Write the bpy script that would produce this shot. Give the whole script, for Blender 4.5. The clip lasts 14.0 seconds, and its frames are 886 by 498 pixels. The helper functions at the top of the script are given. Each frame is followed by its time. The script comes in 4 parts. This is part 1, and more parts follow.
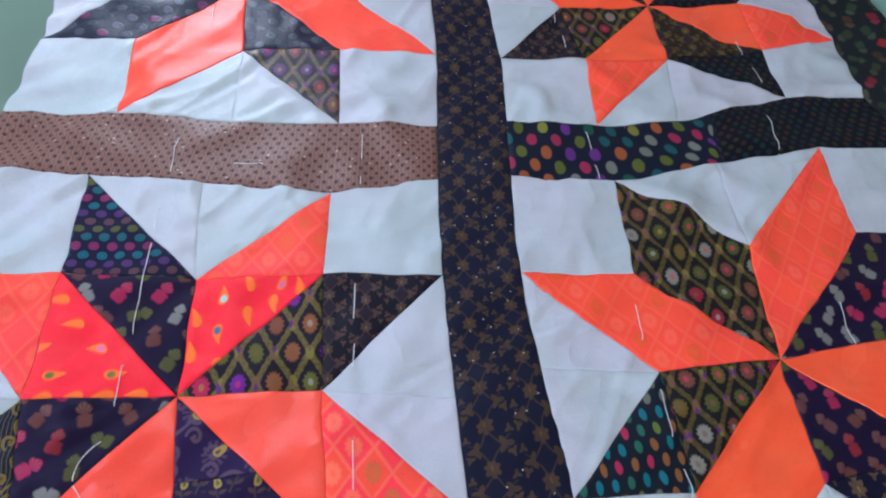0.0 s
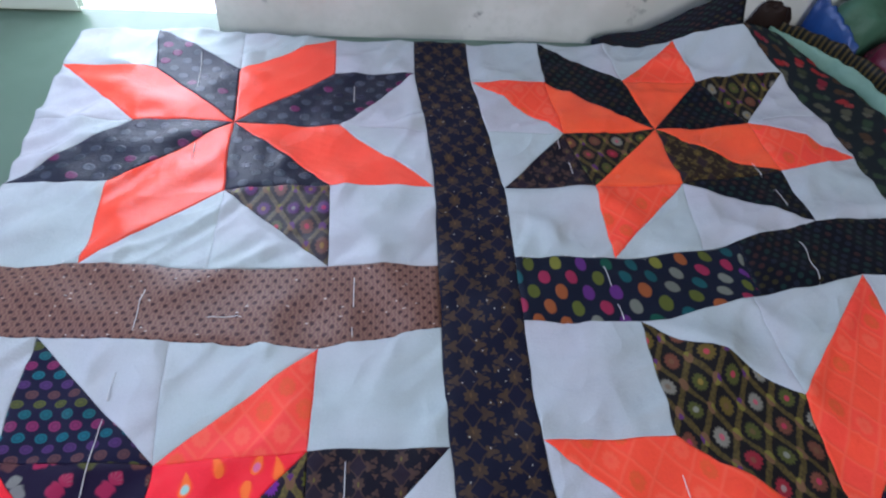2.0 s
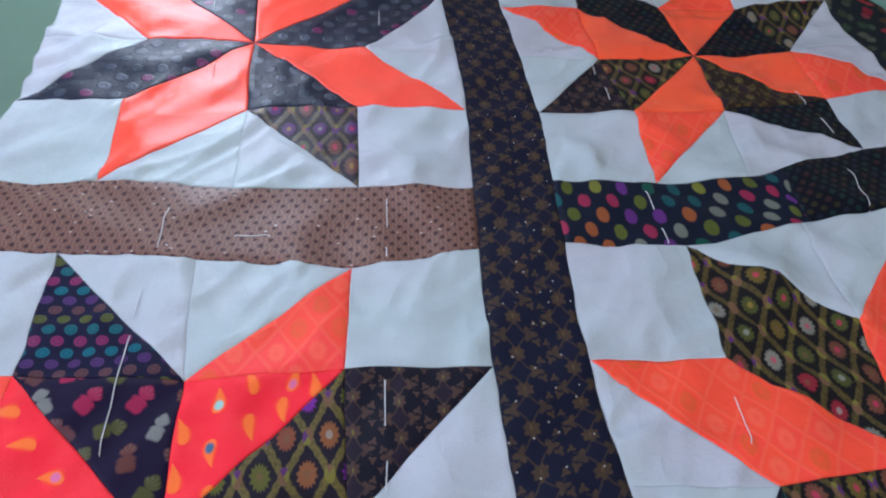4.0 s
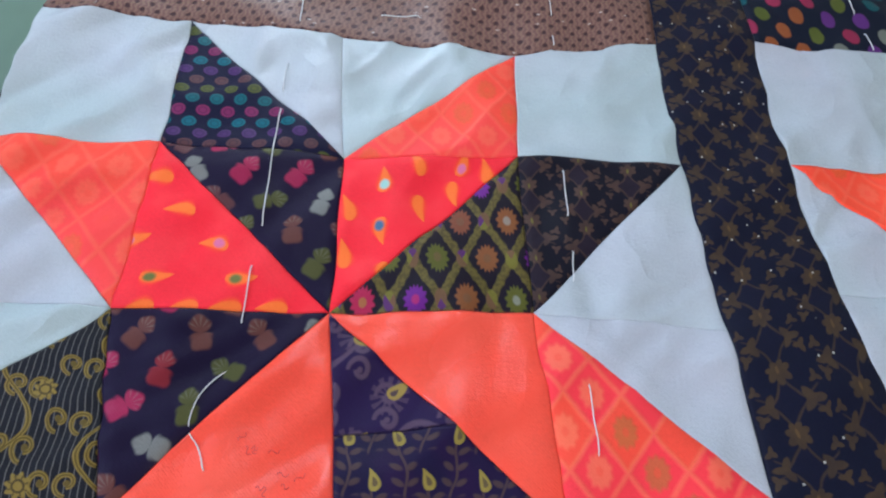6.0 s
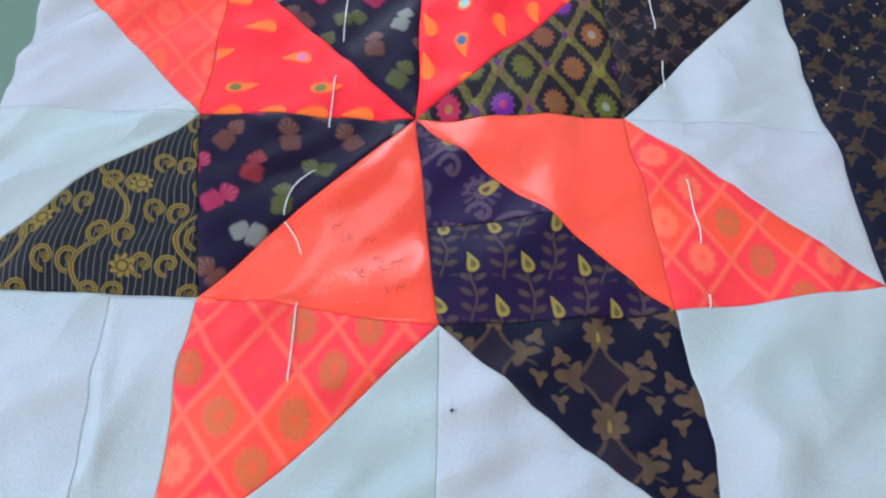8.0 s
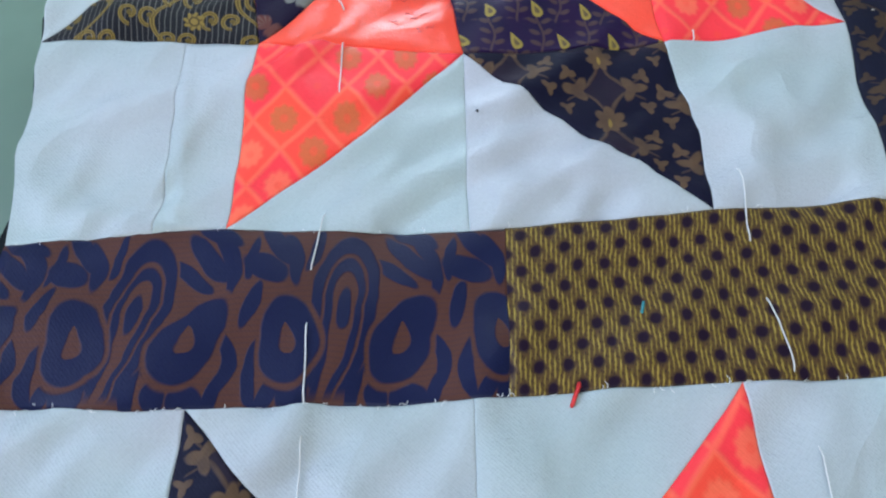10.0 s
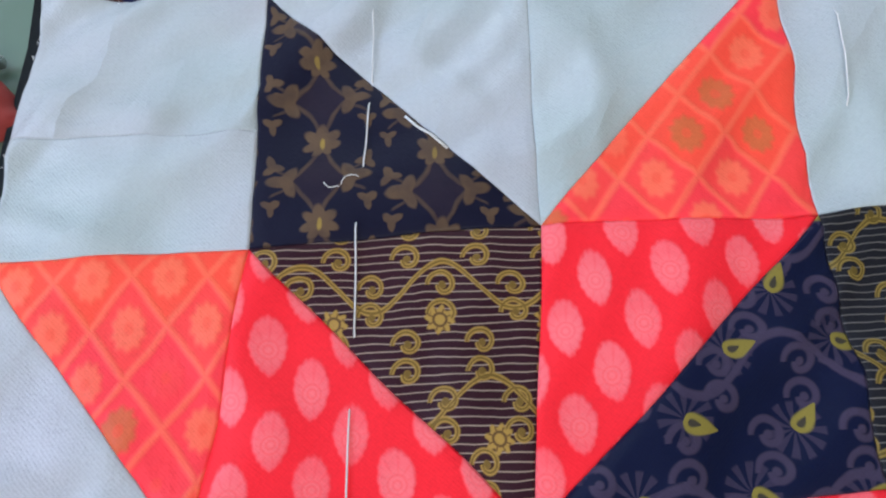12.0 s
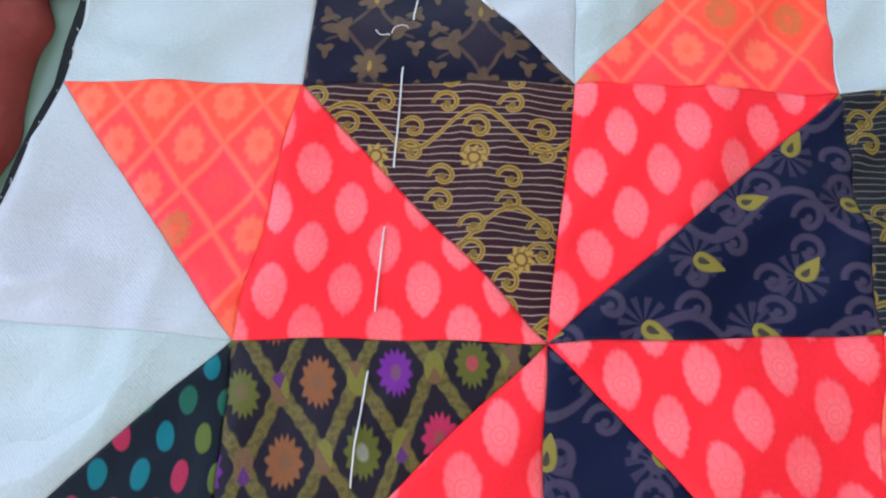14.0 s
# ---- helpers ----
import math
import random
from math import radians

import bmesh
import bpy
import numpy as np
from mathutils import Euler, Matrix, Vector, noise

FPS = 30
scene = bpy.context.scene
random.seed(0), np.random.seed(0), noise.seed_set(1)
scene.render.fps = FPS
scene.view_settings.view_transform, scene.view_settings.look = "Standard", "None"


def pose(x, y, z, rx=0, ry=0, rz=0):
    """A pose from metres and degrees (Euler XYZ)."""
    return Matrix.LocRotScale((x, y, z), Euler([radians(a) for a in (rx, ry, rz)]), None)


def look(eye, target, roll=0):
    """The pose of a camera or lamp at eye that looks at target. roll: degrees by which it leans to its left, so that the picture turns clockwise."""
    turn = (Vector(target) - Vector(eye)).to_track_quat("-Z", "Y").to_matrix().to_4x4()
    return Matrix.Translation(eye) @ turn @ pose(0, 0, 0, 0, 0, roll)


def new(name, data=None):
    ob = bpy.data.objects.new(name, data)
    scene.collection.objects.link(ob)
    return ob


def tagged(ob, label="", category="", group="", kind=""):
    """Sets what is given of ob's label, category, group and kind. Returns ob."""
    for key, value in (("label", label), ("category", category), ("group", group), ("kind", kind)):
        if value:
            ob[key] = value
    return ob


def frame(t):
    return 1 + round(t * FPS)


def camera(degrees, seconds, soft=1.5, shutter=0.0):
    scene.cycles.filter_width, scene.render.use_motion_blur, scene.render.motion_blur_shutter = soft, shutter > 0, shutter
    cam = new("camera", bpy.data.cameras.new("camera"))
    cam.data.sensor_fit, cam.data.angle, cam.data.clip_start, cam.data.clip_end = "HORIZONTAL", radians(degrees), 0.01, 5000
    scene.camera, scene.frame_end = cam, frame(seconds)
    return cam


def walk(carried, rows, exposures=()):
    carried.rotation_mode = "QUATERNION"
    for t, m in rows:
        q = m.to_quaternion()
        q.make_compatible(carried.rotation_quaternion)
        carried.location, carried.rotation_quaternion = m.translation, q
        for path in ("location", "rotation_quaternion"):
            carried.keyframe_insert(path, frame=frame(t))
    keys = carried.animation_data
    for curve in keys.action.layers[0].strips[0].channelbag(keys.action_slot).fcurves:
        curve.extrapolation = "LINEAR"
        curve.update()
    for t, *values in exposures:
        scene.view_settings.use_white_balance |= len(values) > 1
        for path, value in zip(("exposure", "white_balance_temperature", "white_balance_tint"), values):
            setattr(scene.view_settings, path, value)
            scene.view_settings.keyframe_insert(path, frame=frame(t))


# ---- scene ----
cam = camera(71.1, 14.0, soft=2.2)
PATH = [
    (0, (-0.029, 0.057, 0.34), (0.072, 1.009, -1.416), 12.4),
    (0.5, (-0.029, 0.067, 0.343), (0.029, 1.146, -1.34), 7.6),
    (1, (-0.029, 0.08, 0.336), (0.041, 1.246, -1.287), 7.6),
    (1.5, (-0.033, 0.102, 0.322), (0.034, 1.343, -1.246), 6.3),
    (2, (-0.033, 0.106, 0.31), (0.036, 1.346, -1.258), 8.3),
    (4.5, (-0.064, 0.082, 0.267), (0.016, 1.223, -1.374), 9.3),
    (5, (-0.082, 0.072, 0.254), (-0.029, 1.171, -1.415), 10.3),
    (5.5, (-0.099, 0.065, 0.235), (-0.073, 1.072, -1.493), 10.0),
    (6, (-0.108, 0.056, 0.215), (-0.086, 0.965, -1.567), 9.7),
    (6.5, (-0.119, 0.042, 0.2), (-0.128, 0.891, -1.611), 7.5),
    (7, (-0.124, 0.033, 0.191), (-0.143, 0.866, -1.627), 7.1),
    (9.5, (-0.114, -0.081, 0.176), (-0.238, 0.801, -1.615), -1.2),
    (10, (-0.115, -0.104, 0.172), (-0.202, 0.76, -1.629), 0.6),
    (10.5, (-0.118, -0.127, 0.162), (-0.184, 0.69, -1.662), 0.9),
    (11, (-0.117, -0.149, 0.157), (-0.173, 0.612, -1.691), 0.9),
    (11.5, (-0.115, -0.183, 0.159), (-0.198, 0.539, -1.705), -0.6),
    (12, (-0.119, -0.205, 0.157), (-0.208, 0.402, -1.747), -2.8),
    (12.5, (-0.129, -0.218, 0.157), (-0.149, 0.409, -1.742), 1.3),
    (13, (-0.129, -0.232, 0.163), (-0.094, 0.351, -1.75), 5.6),
    (13.5, (-0.127, -0.238, 0.163), (-0.119, 0.335, -1.753), 5.2),
    (14, (-0.116, -0.25, 0.156), (-0.27, 0.338, -1.749), -4.0),
]
walk(cam, [(t, look(eye, target, roll)) for t, eye, target, roll in PATH],
     exposures=[(0, 0.22, 6050, 17), (1.5, -0.04, 6000, 18), (2.2, -0.02, 6000, 17), (4.5, 0.08, 6050, 14), (5.5, 0.06, 6120, 11), (6.5, 0.32, 6150, 8), (7.2, 0.40, 6200, 7), (9.3, 0.24, 6050, 8), (10, 0.28, 6050, 5), (11, 0.26, 6150, 7), (12, 0.27, 6350, 10), (13, 0.38, 6280, 7), (14, 0.46, 6250, 8)])

# ---- light ----
world = bpy.data.worlds.new("daylight")
scene.world = world
world.use_nodes = True
_wt = world.node_tree
_sky = _wt.nodes.new("ShaderNodeTexSky")
_sky.sky_type, _sky.sun_disc = "NISHITA", False
_sky.sun_elevation, _sky.sun_rotation = radians(40), radians(-40)
_wt.links.new(_sky.outputs[0], _wt.nodes["Background"].inputs[0])
_wt.nodes["Background"].inputs[1].default_value = 0.10


def area_lamp(name, eye, target, w, h, watts, colour):
    data = bpy.data.lights.new(name, "AREA")
    data.shape, data.size, data.size_y, data.energy, data.color = "RECTANGLE", w, h, watts, colour
    lamp = new(name, data)
    lamp.matrix_world = look(eye, target)
    return lamp


# two added lamps at unseen windows, and daylight by the gap of the door
area_lamp("fill_light", (-2.12, -0.2, 1.55), (0.0, -0.1, 0.2), 1.3, 1.2, 36, (0.70, 0.80, 1.15))
area_lamp("fill_light", (0.3, -2.72, 1.6), (0.0, 0.2, 0.2), 1.3, 1.2, 47, (0.95, 0.92, 0.88))
area_lamp("door_light", (-0.282, 0.578, 0.66), (-0.20, 0.0, 0.66), 0.10, 1.25, 1.3, (0.70, 0.86, 1.05))

# ---- node helpers ----
T = None


class X:
    """A value in the node tree being written, with arithmetic."""

    def __init__(self, s):
        self.s = s

    def __add__(self, o): return mth("ADD", self, o)
    def __radd__(self, o): return mth("ADD", o, self)
    def __sub__(self, o): return mth("SUBTRACT", self, o)
    def __rsub__(self, o): return mth("SUBTRACT", o, self)
    def __mul__(self, o): return mth("MULTIPLY", self, o)
    def __rmul__(self, o): return mth("MULTIPLY", o, self)
    def __truediv__(self, o): return mth("DIVIDE", self, o)
    def __neg__(self): return mth("MULTIPLY", self, -1.0)


def put_in(sock, v):
    if isinstance(v, X):
        T.links.new(v.s, sock)
    elif isinstance(v, tuple):
        sock.default_value = (*v, 1.0) if len(v) == 3 and len(sock.default_value) == 4 else v
    else:
        sock.default_value = v


def mth(op, *a):
    n = T.nodes.new("ShaderNodeMath")
    n.operation = op
    for i, v in enumerate(a):
        put_in(n.inputs[i], v)
    return X(n.outputs[0])


def floor_(a): return mth("FLOOR", a)
def absv(a): return mth("ABSOLUTE", a)
def sqrt_(a): return mth("SQRT", a)
def sin_(a): return mth("SINE", a)
def cos_(a): return mth("COSINE", a)
def least(a, b): return mth("MINIMUM", a, b)
def most(a, b): return mth("MAXIMUM", a, b)
def hyp(a, b): return sqrt_(a * a + b * b)
def angle(a, b): return mth("ARCTAN2", a, b)


def step(a, b, x):
    """0 where x is a, 1 where x is b, smooth between."""
    n = T.nodes.new("ShaderNodeMapRange")
    n.interpolation_type = "SMOOTHSTEP"
    put_in(n.inputs["Value"], x)
    flip = a > b
    lo, hi = (b, a) if flip else (a, b)
    n.inputs["From Min"].default_value, n.inputs["From Max"].default_value = lo, hi
    n.inputs["To Min"].default_value, n.inputs["To Max"].default_value = (1, 0) if flip else (0, 1)
    return X(n.outputs[0])


def under(x, edge, soft):
    return step(edge + soft, edge - soft, x)


def mixc(f, a, b):
    n = T.nodes.new("ShaderNodeMix")
    n.data_type = "RGBA"
    put_in(n.inputs[0], f), put_in(n.inputs[6], a), put_in(n.inputs[7], b)
    return X(n.outputs[2])


def join(x, y, z=0.0):
    n = T.nodes.new("ShaderNodeCombineXYZ")
    for i, v in enumerate((x, y, z)):
        put_in(n.inputs[i], v)
    return X(n.outputs[0])


def rnd(x, y, seed=0.0):
    n = T.nodes.new("ShaderNodeTexWhiteNoise")
    T.links.new(join(x, y, seed).s, n.inputs["Vector"])
    return X(n.outputs["Value"])


def grainy(u, v, scale, detail=2.0, seed=0.0):
    n = T.nodes.new("ShaderNodeTexNoise")
    T.links.new(join(u, v, seed).s, n.inputs["Vector"])
    n.inputs["Scale"].default_value, n.inputs["Detail"].default_value = scale, detail
    return X(n.outputs["Fac"])


def palette(f, colours):
    n = T.nodes.new("ShaderNodeValToRGB")
    n.color_ramp.interpolation = "CONSTANT"
    el = n.color_ramp.elements
    while len(el) < len(colours):
        el.new(0.5)
    for i, c in enumerate(colours):
        el[i].position, el[i].color = i / len(colours), (*c, 1)
    T.links.new(f.s, n.inputs[0])
    return X(n.outputs[0])


def cells(u, v, pu, pv, stagger=0.0, du=0.0, dv=0.0):
    """Place within a repeat (metres from its middle) and the repeat's own column and row."""
    b = v / pv + dv
    row = floor_(b)
    a = u / pu + du
    if stagger:
        a = a + row * stagger
    col = floor_(a)
    return (a - col - 0.5) * pu, (b - row - 0.5) * pv, col, row


def fabric(name, paint, rough=0.62, sheen=0.0, relief=0.3, gloss=0.12):
    """A cloth. paint(u, v) gives its colour and how raised the woven figure is, in metres along the cloth."""
    global T
    m = bpy.data.materials.new(name)
    m.use_nodes = True
    T = m.node_tree
    b = T.nodes["Principled BSDF"]
    uvn = T.nodes.new("ShaderNodeUVMap")
    sep = T.nodes.new("ShaderNodeSeparateXYZ")
    T.links.new(uvn.outputs[0], sep.inputs[0])
    u, v = X(sep.outputs[0]), X(sep.outputs[1])
    wobble = grainy(u, v, 90.0, 2.0, 3.0)
    u2, v2 = u + (wobble - 0.5) * 0.0016, v + (grainy(u, v, 90.0, 2.0, 9.0) - 0.5) * 0.0016
    colour, raised = paint(u2, v2)
    weave = sin_(u * 5200.0) * sin_(v * 5200.0)
    worn = grainy(u, v, 35.0, 4.0, 5.0)
    fine = grainy(u, v, 900.0, 2.0, 7.0)
    shade = 0.80 + worn * 0.26 + fine * 0.16 + weave * 0.025
    n = T.nodes.new("ShaderNodeVectorMath")
    n.operation = "SCALE"
    T.links.new(colour.s, n.inputs[0])
    T.links.new(shade.s, n.inputs["Scale"])
    T.links.new(n.outputs[0], b.inputs["Base Color"])
    bump = T.nodes.new("ShaderNodeBump")
    bump.inputs["Distance"].default_value, bump.inputs["Strength"].default_value = 0.0008, relief
    T.links.new((raised * 0.6 + fine * 0.5 + weave * 0.06 + grainy(u, v, 140.0, 2.0, 2.0) * 0.9).s, bump.inputs["Height"])
    T.links.new(bump.outputs[0], b.inputs["Normal"])
    T.links.new((rough + (worn - 0.5) * 0.15 - raised * 0.1).s, b.inputs["Roughness"])
    b.inputs["Specular IOR Level"].default_value = gloss
    b.inputs["Sheen Weight"].default_value, b.inputs["Sheen Roughness"].default_value = sheen, 0.4
    return m


# ---- prints ----
NAVY, INK = (0.009, 0.008, 0.030), (0.008, 0.007, 0.014)
GOLD, OLIVE, TAN = (0.34, 0.22, 0.045), (0.17, 0.15, 0.03), (0.16, 0.085, 0.045)
PINK, CREAM = (0.55, 0.03, 0.10), (0.32, 0.32, 0.28)
CORAL, ORANGE, HOT = (1.0, 0.085, 0.050), (1.0, 0.098, 0.032), (1.0, 0.052, 0.068)


def wrinkles(u, v):
    """Soft slanting creases of two sizes."""
    a = 1.0 - absv(grainy(u * 0.7 + v * 0.5, v - u * 0.8, 15.0, 1.5, 3.0) - 0.5) * 3.4
    b = 1.0 - absv(grainy(u - v * 0.4, v * 0.6 + u * 0.3, 40.0, 1.0, 8.0) - 0.5) * 4.0
    return most(a, 0.0) * 0.9 + most(b, 0.0) * 0.16


def white_cotton(u, v):
    soil = grainy(u, v, 14.0, 4.0, 1.0)
    # lilac against greenish white: tints of the light, put into the cloth colour
    tint = step(0.35, 0.65, grainy(u, v, 7.0, 2.0, 5.0))
    c = mixc(soil, (0.420, 0.490, 0.490), (0.465, 0.535, 0.530))
    return mixc(tint * 0.75, c, (0.515, 0.500, 0.550)), wrinkles(u, v) * 13.0


def plain(a, b):
    def paint(u, v):
        f = step(0.35, 0.65, grainy(u, v, 42.0, 3.0, 1.0))
        return mixc(f * 0.6, a, b), wrinkles(u, v) * 9.0
    return paint


def polka(bg, colours, pu, pv, r, by_row=False, tall=1.0, ring=True):
    def paint(u, v):
        x, y, i, j = cells(u, v, pu, pv, 0.5)
        d = hyp(x, y / tall)
        pick = mth("FRACT", j / len(colours) + 0.5 / len(colours)) if by_row else rnd(i, j, 1.0)
        on = under(d, r, r * 0.12)
        c = palette(pick, colours)
        if ring:
            c = mixc(under(absv(d - r * 0.55), r * 0.12, r * 0.1) * 0.35, c, bg)
        return mixc(on, bg, c), on
    return paint


def lattice(bg, line, colours, pu, pv, lw=0.10, tall=1.3):
    """A trellis with a rayed flower in each opening and a small one on each crossing."""
    def paint(u, v):
        a, b = u / pu + v / pv, u / pu - v / pv
        i, j = floor_(a), floor_(b)
        fa, fb = a - i - 0.5, b - j - 0.5
        x, y = (fa + fb) * 0.5 * 2.0, (fa - fb) * 0.5 * 2.0
        r, th = hyp(x, y), angle(y, x)
        wavy = 0.03 * sin_(a * 25.0) + 0.03 * sin_(b * 25.0)
        edge = 0.5 - most(absv(fa), absv(fb)) + wavy * 0.35
        ln = under(edge, lw, 0.025) * (0.62 + 0.38 * step(0.40, 0.56, grainy(u, v, 620.0, 2.0, 15.0)))
        knot = under(hyp(0.5 - absv(fa), 0.5 - absv(fb)), 0.17, 0.02)
        r = hyp(x, y * tall)
        rays = r + 0.05 * sin_(th * 14.0)
        flower = under(rays, 0.42, 0.05)
        shade = under(rays, 0.62, 0.04)
        heart = under(r, 0.15, 0.04)
        c = mixc(ln * (1.0 - shade * 0.8), bg, line)
        c = mixc(knot, c, palette(rnd(i, j, 4.0), [OLIVE, TAN, (0.10, 0.03, 0.13), TAN]))
        c = mixc(flower, c, palette(rnd(i, j, 1.0), colours))
        c = mixc(heart * 0.6, c, palette(rnd(i, j, 2.0), [GOLD, PINK, CREAM, TAN]))
        return c, most(ln, flower)
    return paint


def ovals(bg, fg, pu, pv, a, b):
    """Feathered leaf medallions in half-drop repeat, each with a small rosette and faint ribs."""
    def paint(u, v):
        on, lines, glint = 0.0, 0.0, 0.0
        ragged = (grainy(u, v, 520.0, 2.0, 4.0) - 0.5) * 0.30
        for s in (0.0, 0.5):
            x, y, i, j = cells(u, v, pu, pv, 0.0, s, s)
            X1, Y1 = x / a, y / b
            r, th = hyp(X1, Y1) + least(Y1, 0.0) * absv(X1) * -0.25, angle(Y1, X1)
            on = most(under(r + 0.02 * sin_(th * 16.0) + ragged * 0.6, 0.97, 0.14), on)
            rose = hyp(x, (y + b * 0.12))
            ring = under(absv(rose - 0.0011), 0.0003, 0.0003) + under(absv(rose - 0.0023), 0.0003, 0.0003)
            rib = step(0.55, 0.9, sin_(angle(x, y + b * 0.12) * 11.0)) * under(r, 0.86, 0.1) * step(0.0024, 0.0030, rose)
            lines = most(lines, most(ring, rib * 0.6))
            glint = most(glint, under(rose, 0.0032, 0.002))
        cast = step(0.35, 0.68, grainy(u, v, 30.0, 2.0, 6.0))
        c = mixc(on * (0.58 + 0.30 * cast), bg, fg)
        # sheen on each rosette, painted as a paler pink
        c = mixc(glint * on * 0.22, c, (1.0, 0.30, 0.30))
        c = mixc(lines * on * 0.26, c, bg)
        return c, on
    return paint


def checks(bg, bg2, line, spot, p):
    """Slanting checks with a woven spot in each."""
    def paint(u, v):
        a, b = (u + v * 0.8) / p, (u - v * 0.8) / p
        i, j = floor_(a), floor_(b)
        fa, fb = a - i - 0.5, b - j - 0.5
        edge = 0.5 - most(absv(fa), absv(fb))
        ln = under(edge, 0.055, 0.045)
        r, th = hyp(fa, fb), angle(fa, fb)
        pick = rnd(i, j, 3.0)
        base = mixc(step(0.45, 0.55, rnd(i - j, 0.0, 6.0)), bg, bg2)
        rose = under(r + 0.02 * sin_(th * 10.0), 0.30, 0.07)
        c = mixc(rose * step(0.3, 0.4, pick) * 0.70, base, palette(pick, [bg2, line, spot, line]))
        c = mixc(under(r, 0.09, 0.03) * 0.4, c, bg)
        return mixc(ln * 0.55, c, line), most(ln, rose)
    return paint


def tear(x, y, size, bend=0.25):
    """Below 1 inside a drop with its tip up."""
    X1, Y1 = x / size, y / size
    X1 = X1 + bend * (Y1 + 0.35) * (Y1 + 0.35)
    w = most(1.0 - Y1, 0.0) * sqrt_(most(Y1 + 0.85, 0.0)) * 0.52
    return absv(X1) / (w + 0.001) + step(0.94, 1.0, Y1) * 9.0 + step(0.82, 0.85, Y1 * -1.0) * 9.0


def drops(bg, fg, rim, hearts, placed, size):
    """Scattered drops with a coloured heart and a soft orange rim. placed: middle in mm, the tip's heading in degrees, the heart's colour."""
    def paint(u, v):
        cloud = step(0.38, 0.66, grainy(u, v, 60.0, 2.0, 12.0))
        c, on = mixc(cloud * 0.40, bg, (1.0, 0.062, 0.070)), 0.0
        for cx, cy, tip, k in placed:
            t = radians(tip - 90)
            x, y = u - cx / 1000, v - cy / 1000
            x, y = x * math.cos(t) + y * math.sin(t), y * math.cos(t) - x * math.sin(t)
            d = tear(x, y, size)
            e = under(d, 0.95, 0.40)
            c = mixc(e * 0.8, c, rim)
            c = mixc(under(d, 0.68, 0.22) * 0.85, c, fg)
            if k is not None:
                c = mixc(under(hyp(x * 1.25, y + size * 0.26), size * 0.34, size * 0.12), c, hearts[k])
            on = most(on, e)
        return c, on
    return paint


def blossoms(bg, colours, pu, pv, size):
    """Paired round blossoms, one over the other."""
    def paint(u, v):
        c, on = bg, 0.0
        for s in (0.0, 0.5):
            x, y, i, j = cells(u, v, pu, pv, 0.0, s, s)
            turn = (rnd(i, j, 6.0 + s) - 0.5) * 2.6
            xr, yr = x * cos_(turn) - y * sin_(turn), x * sin_(turn) + y * cos_(turn)
            d = least(hyp(xr, yr - size * 0.55), hyp(xr, yr + size * 0.6) * 0.85)
            th = angle(yr, xr)
            e = under(d + size * 0.06 * sin_(th * 7.0), size * 0.62, size * 0.13)
            vein = step(0.1, 0.7, sin_(angle(xr, yr - size * 0.2) * 12.0)) * under(absv(yr - size * 0.75), size * 0.35, size * 0.2)
            col = palette(rnd(i, j, 1.0 + s), colours)
            c = mixc(e * 0.9, c, mixc(vein * 0.18, col, CREAM))
            on = most(on, e)
        return c, on
    return paint


def curls(c, u, v, col, p, w):
    """A waving stem with curled tendrils, laid over the colour c."""
    lane = floor_(v / (p * 1.6))
    y = v - (lane + 0.5) * (p * 1.6)
    ph = u * (6.2832 / (p * 2.0)) + lane * 1.9
    mid = y - sin_(ph) * p * 0.34
    on = under(absv(mid), w, w * 0.4)
    for s in (0.0, 0.5):
        x2, y2, i, j = cells(u, v, p, p * 0.8, 0.5, s, s)
        r, th = hyp(x2, y2), angle(y2, x2)
        spiral = absv(r - p * 0.055 - (th + 3.1416) * p * 0.026)
        on = most(on, under(spiral, w * 0.8, w * 0.35) * under(r, p * 0.24, p * 0.02))
        on = most(on, under(r, p * 0.05, p * 0.015))
    return mixc(on, c, col), on


